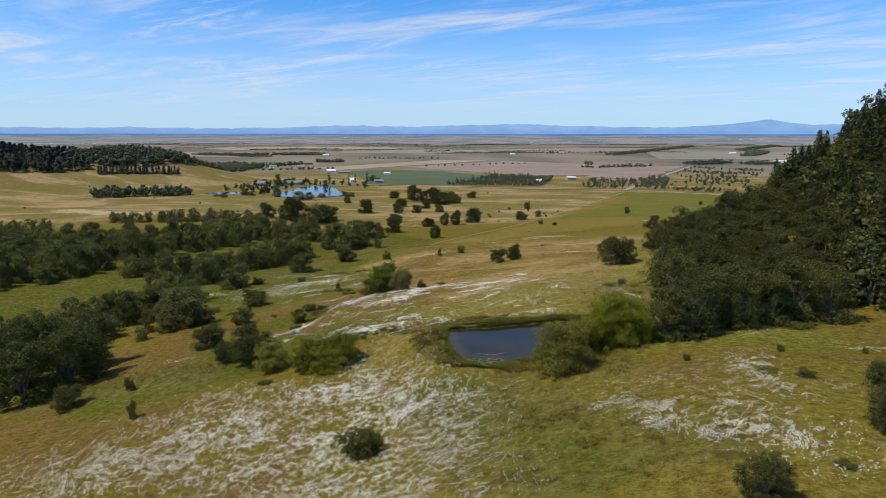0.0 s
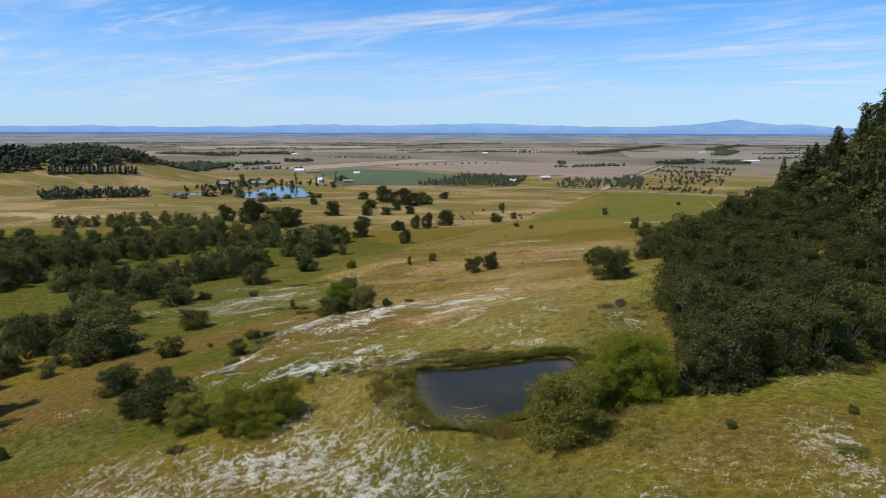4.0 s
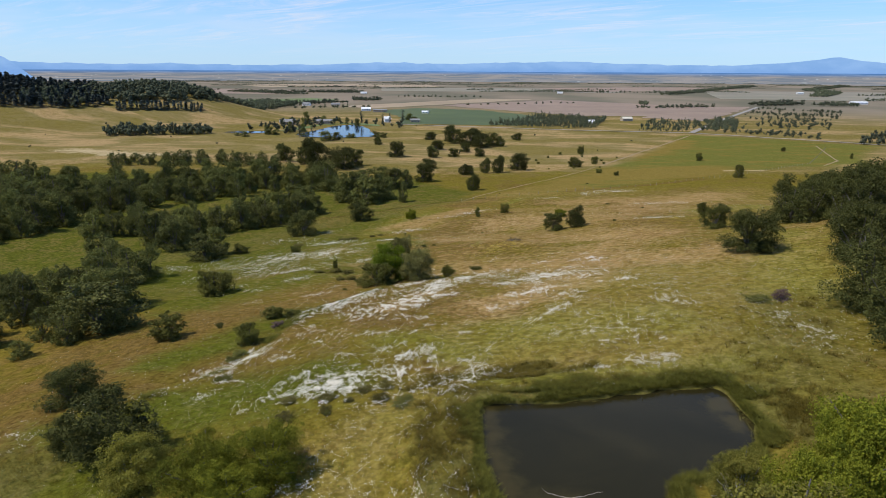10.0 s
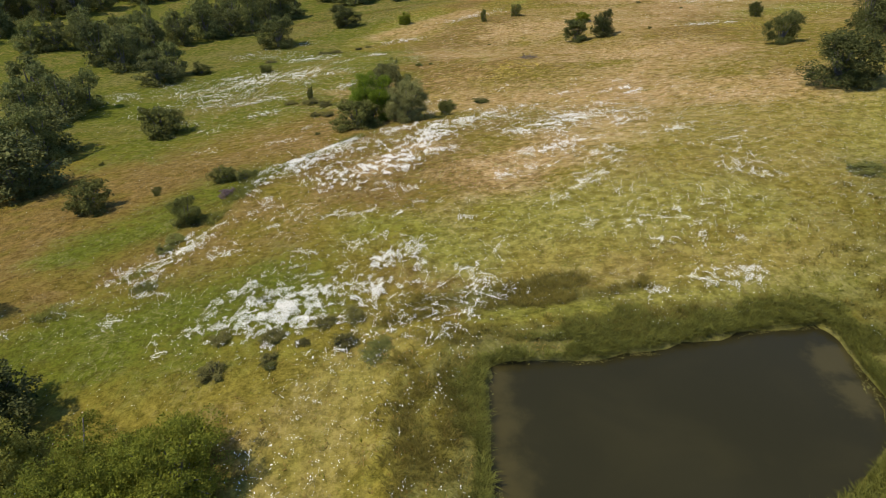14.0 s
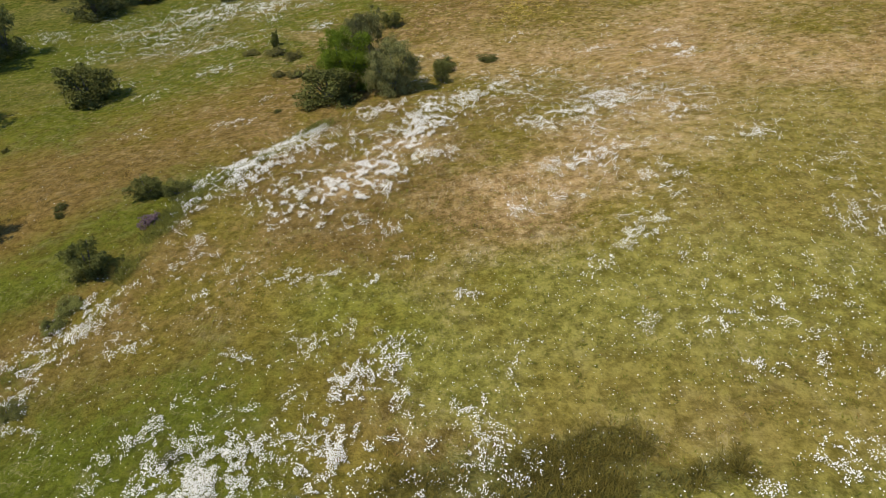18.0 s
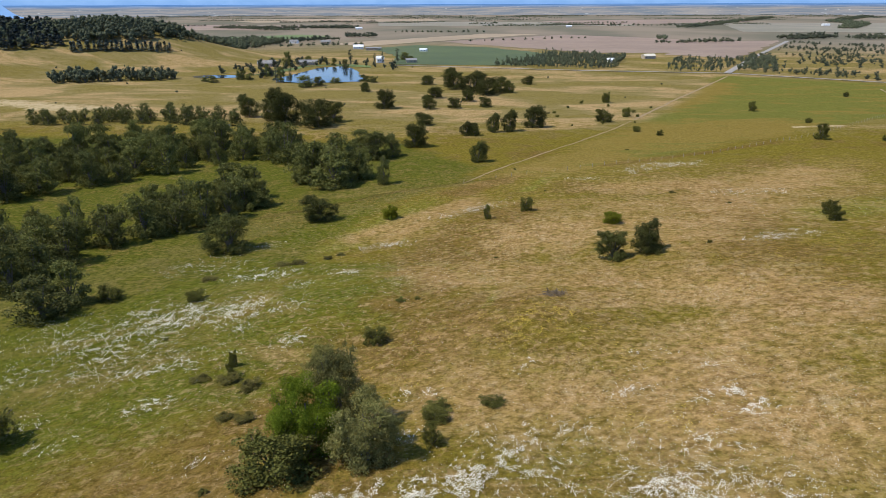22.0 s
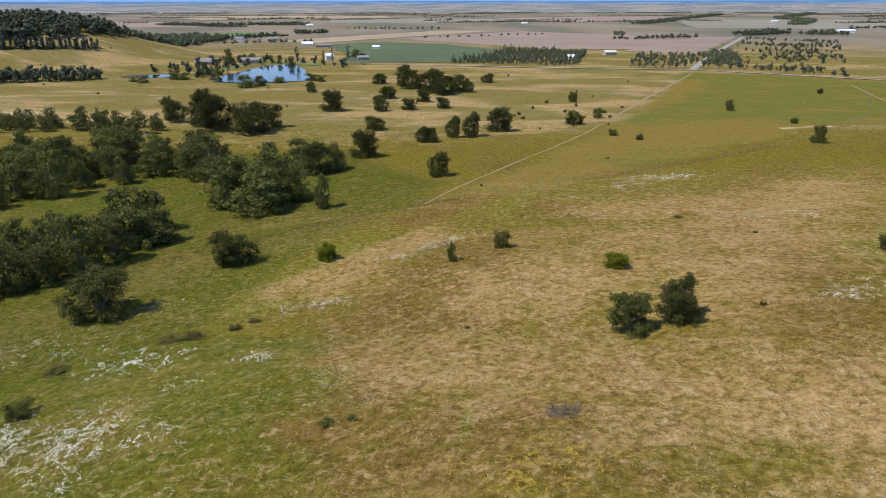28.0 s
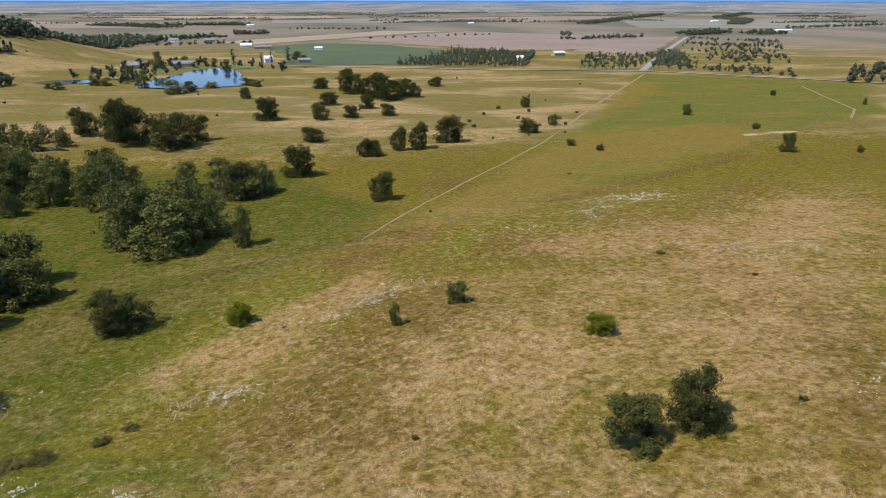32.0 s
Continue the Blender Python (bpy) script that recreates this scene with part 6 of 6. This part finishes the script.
stuff("daisies", blooms(1, DRIFTS_KNOLL_A + DRIFTS_KNOLL_B + DRIFTS_KNOLL_C + DRIFTS_KNOLL_D + DRIFTS_KNOLL_E + DRIFTS_KNOLL_F, 125, 0.052), PETAL, "drifts of white daisies on the knoll", "flowers")
stuff("daisies", blooms(2, [(*row[:5], row[5] * (0.55 if row[1] > 300 else 0.85)) for row in DRIFTS_SLOPE_A + DRIFTS_SLOPE_B + DRIFTS_SLOPE_C + DRIFTS_SLOPE_D], 55, 0.068), PETAL, "patches of white daisies down the slope", "flowers")
stuff("daisies", blooms(3, [(*row[:5], (1.75 if row[1] < 100 else 1.2) * row[5]) for row in FLOWERS_FORE], 66, 0.054), PETAL, "wide white daisy meadow near the pond", "flowers")
BANK_DRIFTS = [(40.9, 147.8, 43.6, 140.6, 0.9, 0.7), (41.7, 137.2, 44.9, 136.9, 1.2, 0.4)]
stuff("daisies", blooms(5, BANK_DRIFTS, 90, 0.055), PETAL, "strip of white daisies below the wood", "flowers")
SPRINKLE = [(20, 155, 36, 160, 11, 0.20), (16, 150, 36, 146, 9, 0.20), (20, 172, 42, 170, 8, 0.14), (-12, 150, 8, 150, 8, 0.05), (-30, 150, 30, 190, 22, 0.06),
    (-60, 215, -20, 255, 16, 0.10), (15, 140, 40, 165, 10, 0.22), (10, 185, 25, 195, 6, 0.25), (-10, 195, 45, 190, 14, 0.045), (20, 140, 45, 150, 8, 0.10),
    (-12, 112, -8, 130, 6, 0.08), (60, 290, 100, 300, 14, 0.05), (25, 90, 45, 70, 8, 0.08), (-30, 92, 0, 92, 14, 0.15), (-30, 135, -12, 150, 9, 0.1)]
stuff("daisies", blooms(4, SPRINKLE, 9, 0.050, 0.05), PETAL, "single white daisies scattered in grass", "flowers")
stuff("buttercups", blooms(6, [(2, 226, 10, 233, 2.6, 0.6), (14, 199, 18, 197, 1.6, 0.6), (11, 218, 18, 214, 2, 0.3), (-18, 216, -10, 210, 2, 0.3), (50, 250, 62, 262, 5, 0.3), (36, 236, 46, 232, 3, 0.3), (-8, 225, 8, 232, 4, 0.15), (9, 226, 14, 222, 2.5, 0.5), (2, 222, 6, 228, 2, 0.6)], 75, 0.036), YELLOW, "yellow flowers scattered in tan grass", "flowers")


def tufts(seed, spots, blades, height, spread, wide):
    """Grass tufts: each of several leaning three-cornered blades, drawn as narrow four-cornered faces."""
    rng = np.random.default_rng(seed)
    k = len(spots)
    root = np.repeat(np.c_[spots, land(spots[:, 0], spots[:, 1]) - 0.03], blades, 0)
    a = rng.uniform(0, 6.283, k * blades)
    out = np.stack([np.cos(a), np.sin(a), 0 * a], 1)
    across = np.stack([-np.sin(a), np.cos(a), 0 * a], 1)
    h = (np.repeat(rng.uniform(0.5, 1.2, k), blades) * height * rng.uniform(0.7, 1.1, k * blades))[:, None]
    lean = rng.uniform(0.5, 1.6, k * blades)[:, None]
    w = (wide * rng.uniform(0.6, 1.2, k * blades))[:, None]
    foot = root + out * spread * rng.uniform(0, 1, (k * blades, 1))
    tip = foot + out * h * lean + np.array((0, 0, 1.0)) * h
    mid = foot + out * h * lean * 0.35 + np.array((0, 0, 0.62)) * h
    v = np.stack([foot - across * w * 0.5, mid - across * w * 0.5, tip, mid + across * w * 0.5], 1)
    return v.reshape(-1, 3), np.arange(4 * len(root)).reshape(-1, 4)


def spots_in(seed, x0, x1, y0, y1, count, test):
    rng = np.random.default_rng(seed)
    p = np.stack([rng.uniform(x0, x1, count), rng.uniform(y0, y1, count)], 1)
    p = p[outline_distance(p[:, 0], p[:, 1], POND) > -0.05]
    return p[test(p[:, 0], p[:, 1], rng)]


dry = spots_in(11, -70, 85, 60, 335, 74000, lambda x, y, r: fbm(x, y) + r.normal(0, 0.25, len(x)) - 0.8 * near_bands(x, y, DEEP_BANDS) - 0.5 * near_bands(x, y, GREEN_BANDS) > 0.05)
stuff("dry_grass", tufts(1, dry, 5, 0.26, 0.20, 0.06), GRASS_LEAF, "dry tan grass tufts on the meadow", "grass")
lush = spots_in(12, -75, 75, 60, 325, 52000, lambda x, y, r: -fbm(x, y) + r.normal(0, 0.25, len(x)) + near_bands(x, y, GREEN_BANDS) * 0.4 - near_bands(x, y, TAN_BANDS) * 0.5 - near_bands(x, y, BANK_BANDS) * 0.5 > 0.12)
stuff("green_grass", tufts(2, lush, 5, 0.24, 0.20, 0.06), GREEN_BLADE, "green grass tufts on the meadow", "grass")
reeds = np.concatenate([spots_in(13, -80, 60, 95, 350, 90000, lambda x, y, r: near_bands(x, y, REED_BANDS) > r.uniform(0.25, 1.1, len(x))),
    spots_in(16, -12, 36, 99, 141, 42000, lambda x, y, r: near_bands(x, y, REED_BANDS) + 0.6 * N3(x, y) + 0.5 * N1(x, y) > r.uniform(0.6, 1.4, len(x)))])
stuff("rushes", tufts(3, reeds, 9, 0.46, 0.30, 0.045), REED_LEAF, "brown-green rushes round the pond", "reeds")

rush = spots_in(14, -20, 50, 50, 155, 60000, lambda x, y, r: (near_bands(x, y, RUSH_BANDS) > r.uniform(0.1, 1.2, len(x))) & (N3(x * 1.6, y * 1.6) + 0.8 * N1(x, y) > 0.45))
rim = spots_in(15, -6, 40, 96, 140, 130000, lambda x, y, r: (outline_distance(x, y, POND) < 1.3 + 1.5 * N3(x, y) + 0.8 * N1(x, y) + 1.6 * (y > 128) * (1 + N8(x, y))) & (r.uniform(0, 1, len(x)) < 0.7))
stuff("pond_grass", tufts(6, rim, 8, 0.50, 0.25, 0.05), RIM_LEAF, "lush green grass on the pond's rim", "grass")
stuff("rush_tussocks", tufts(5, rush, 8, 0.45, 0.3, 0.05), REED_LEAF, "dark rush tussocks in damp grass", "reeds")

LIP = [(*p, *q, 1.5) for p, q in zip(SCARP, SCARP[1:])]
verge = spots_in(17, -46, -18, 132, 186, 26000, lambda x, y, r: near_bands(x - 0.5, y, LIP) * (0.75 + N3(x, y)) > r.uniform(0.35, 1.2, len(x)))
stuff("verge_grass", tufts(7, verge, 7, 0.50, 0.30, 0.06), RIM_LEAF, "tall green weeds along the knoll's edge", "grass")

# scum and weed at the pond's edge
rng = np.random.default_rng(21)
edge = np.stack([rng.uniform(-1, 29, 60000), rng.uniform(102, 132, 60000)], 1)
edge[30000:] = np.stack([rng.uniform(2, 13, 30000), rng.uniform(103, 109.5, 30000)], 1)
d = outline_distance(edge[:, 0], edge[:, 1], POND)
rim = edge[(d < 0.1) & (d > -0.35 - 0.5 * N3(edge[:, 0], edge[:, 1]) - 0.35 * (edge[:, 1] > 124) * (1 + N3(edge[:, 0] * 2, edge[:, 1]))) & (N8(edge[:, 0], edge[:, 1]) + N3(edge[:, 1], edge[:, 0]) > -0.1)]
corner = edge[(d < 0) & (np.hypot((edge[:, 0] - 7) * 0.75, (edge[:, 1] - 106.2) * 1.5) < 3.2 + 1.2 * N1(edge[:, 0], edge[:, 1])) & (N1(edge[:, 0] * 2, edge[:, 1] * 2) + 0.8 * N04(edge[:, 0], edge[:, 1]) > 0.08)]
scum = np.concatenate([rim, corner])
stuff("pond_weed", cards(rng, np.c_[scum, np.full(len(scum), POND_LEVEL + 0.03)], np.tile((0, 0, 1.0), (len(scum), 1)), 0.075, 0.03), ALGAE, "yellow-green weed floating along the pond edge", "pond weed")

# pale line of silt that shows in the shallows
bar = np.array([(6.3, 111.5), (6.7, 111.0), (7.6, 110.6), (8.7, 110.45), (9.6, 110.7), (10.5, 111.1), (11.4, 111.5)])
knots = np.linspace(0, 6, 40)
bar = np.stack([np.interp(knots, range(7), bar[:, 0]), np.interp(knots, range(7), bar[:, 1]) + 0.10 * N1(knots * 3, knots)], 1)
half = 0.10 + 0.08 * N04(knots, knots * 2) + 0.06 * np.sin(knots * 0.52)
rows = [np.c_[bar[:, 0], bar[:, 1] + s * half, np.full(40, POND_LEVEL - 0.03 + 0.05 * (1 - abs(s)))] for s in (-1, 0, 1)]
SILT = plain("pale_silt", (0.12, 0.10, 0.075), (0.24, 0.205, 0.16), 3.0)
silt_faces = np.array([(r * 40 + i, r * 40 + i + 1, (r + 1) * 40 + i + 1, (r + 1) * 40 + i) for r in range(2) for i in range(39)])
tagged(new("silt_bar", mesh_of("silt_bar", np.concatenate(rows), silt_faces, SILT, True)), "thin pale silt line in the pond shallows", "silt bar", kind="structure")

# ---------------------------------------------------------------- the horizon
def ridge(name, radius, a0, a1, base, heights, mat, label, thick=60):
    """A far range on an arc round the place; heights gives its top over the plain at an angle."""
    k = 420
    ang = np.radians(np.linspace(a0, a1, k))
    tops = np.array([heights(math.degrees(a)) for a in ang])
    rows = []
    for s, r in ((0.0, radius), (0.45, radius + thick * 0.3), (0.8, radius + thick * 0.6), (1.0, radius + thick)):
        rows.append(np.stack([-np.sin(ang) * r, np.cos(ang) * r, base + tops * s], 1))
    v = np.concatenate(rows)
    f = np.array([(r * k + i, r * k + i + 1, (r + 1) * k + i + 1, (r + 1) * k + i) for r in range(3) for i in range(k - 1)])
    return tagged(new(name, mesh_of(name, v, f, mat, True)), label, "backdrop", kind="structure")


def bump_at(a, centre, width, height):
    return height * math.exp(-(((a - centre) / width) ** 2))


wave = Lattice(77, 1.0)


def mountain(a):
    rough = 14 * float(wave(np.array(a * 0.16 + 5), np.array(0.5))) + 7 * float(wave(np.array(a * 0.55), np.array(9.5))) + 3 * float(wave(np.array(a * 1.7), np.array(3.5)))
    return 106 + rough * 1.25 + 4 * float(wave(np.array(a * 4.1), np.array(6.5))) + bump_at(a, -26.0, 4.0, 30) + bump_at(a, -26.6, 1.0, 9) + bump_at(a, -8, 9, 16) + bump_at(a, 9, 5, 8)


# unlit strip that glows, its haze painted into the colour
backdrop = ridge("backdrop", 4560, 100, -100, PLAIN, lambda a: 66, BASE_HAZE, "far edge of the plain, painted in glowing blue haze", 20)
# both ranges glow by themselves, with the haze in their blue
ridge("backdrop", 4600, 100, -100, PLAIN, mountain, HILL_HAZE, "mountain range on the horizon, painted in glowing blue haze", 60)
ridge("backdrop", 4480, 60, 34.3, PLAIN, lambda a: 6 + 134 * float(step(a, 34.2, 36.9)) + 4 * float(wave(np.array(a * 1.3), np.array(2.5))), HILL_HAZE, "wooded ridge beyond the hills, painted in glowing blue haze", 40)
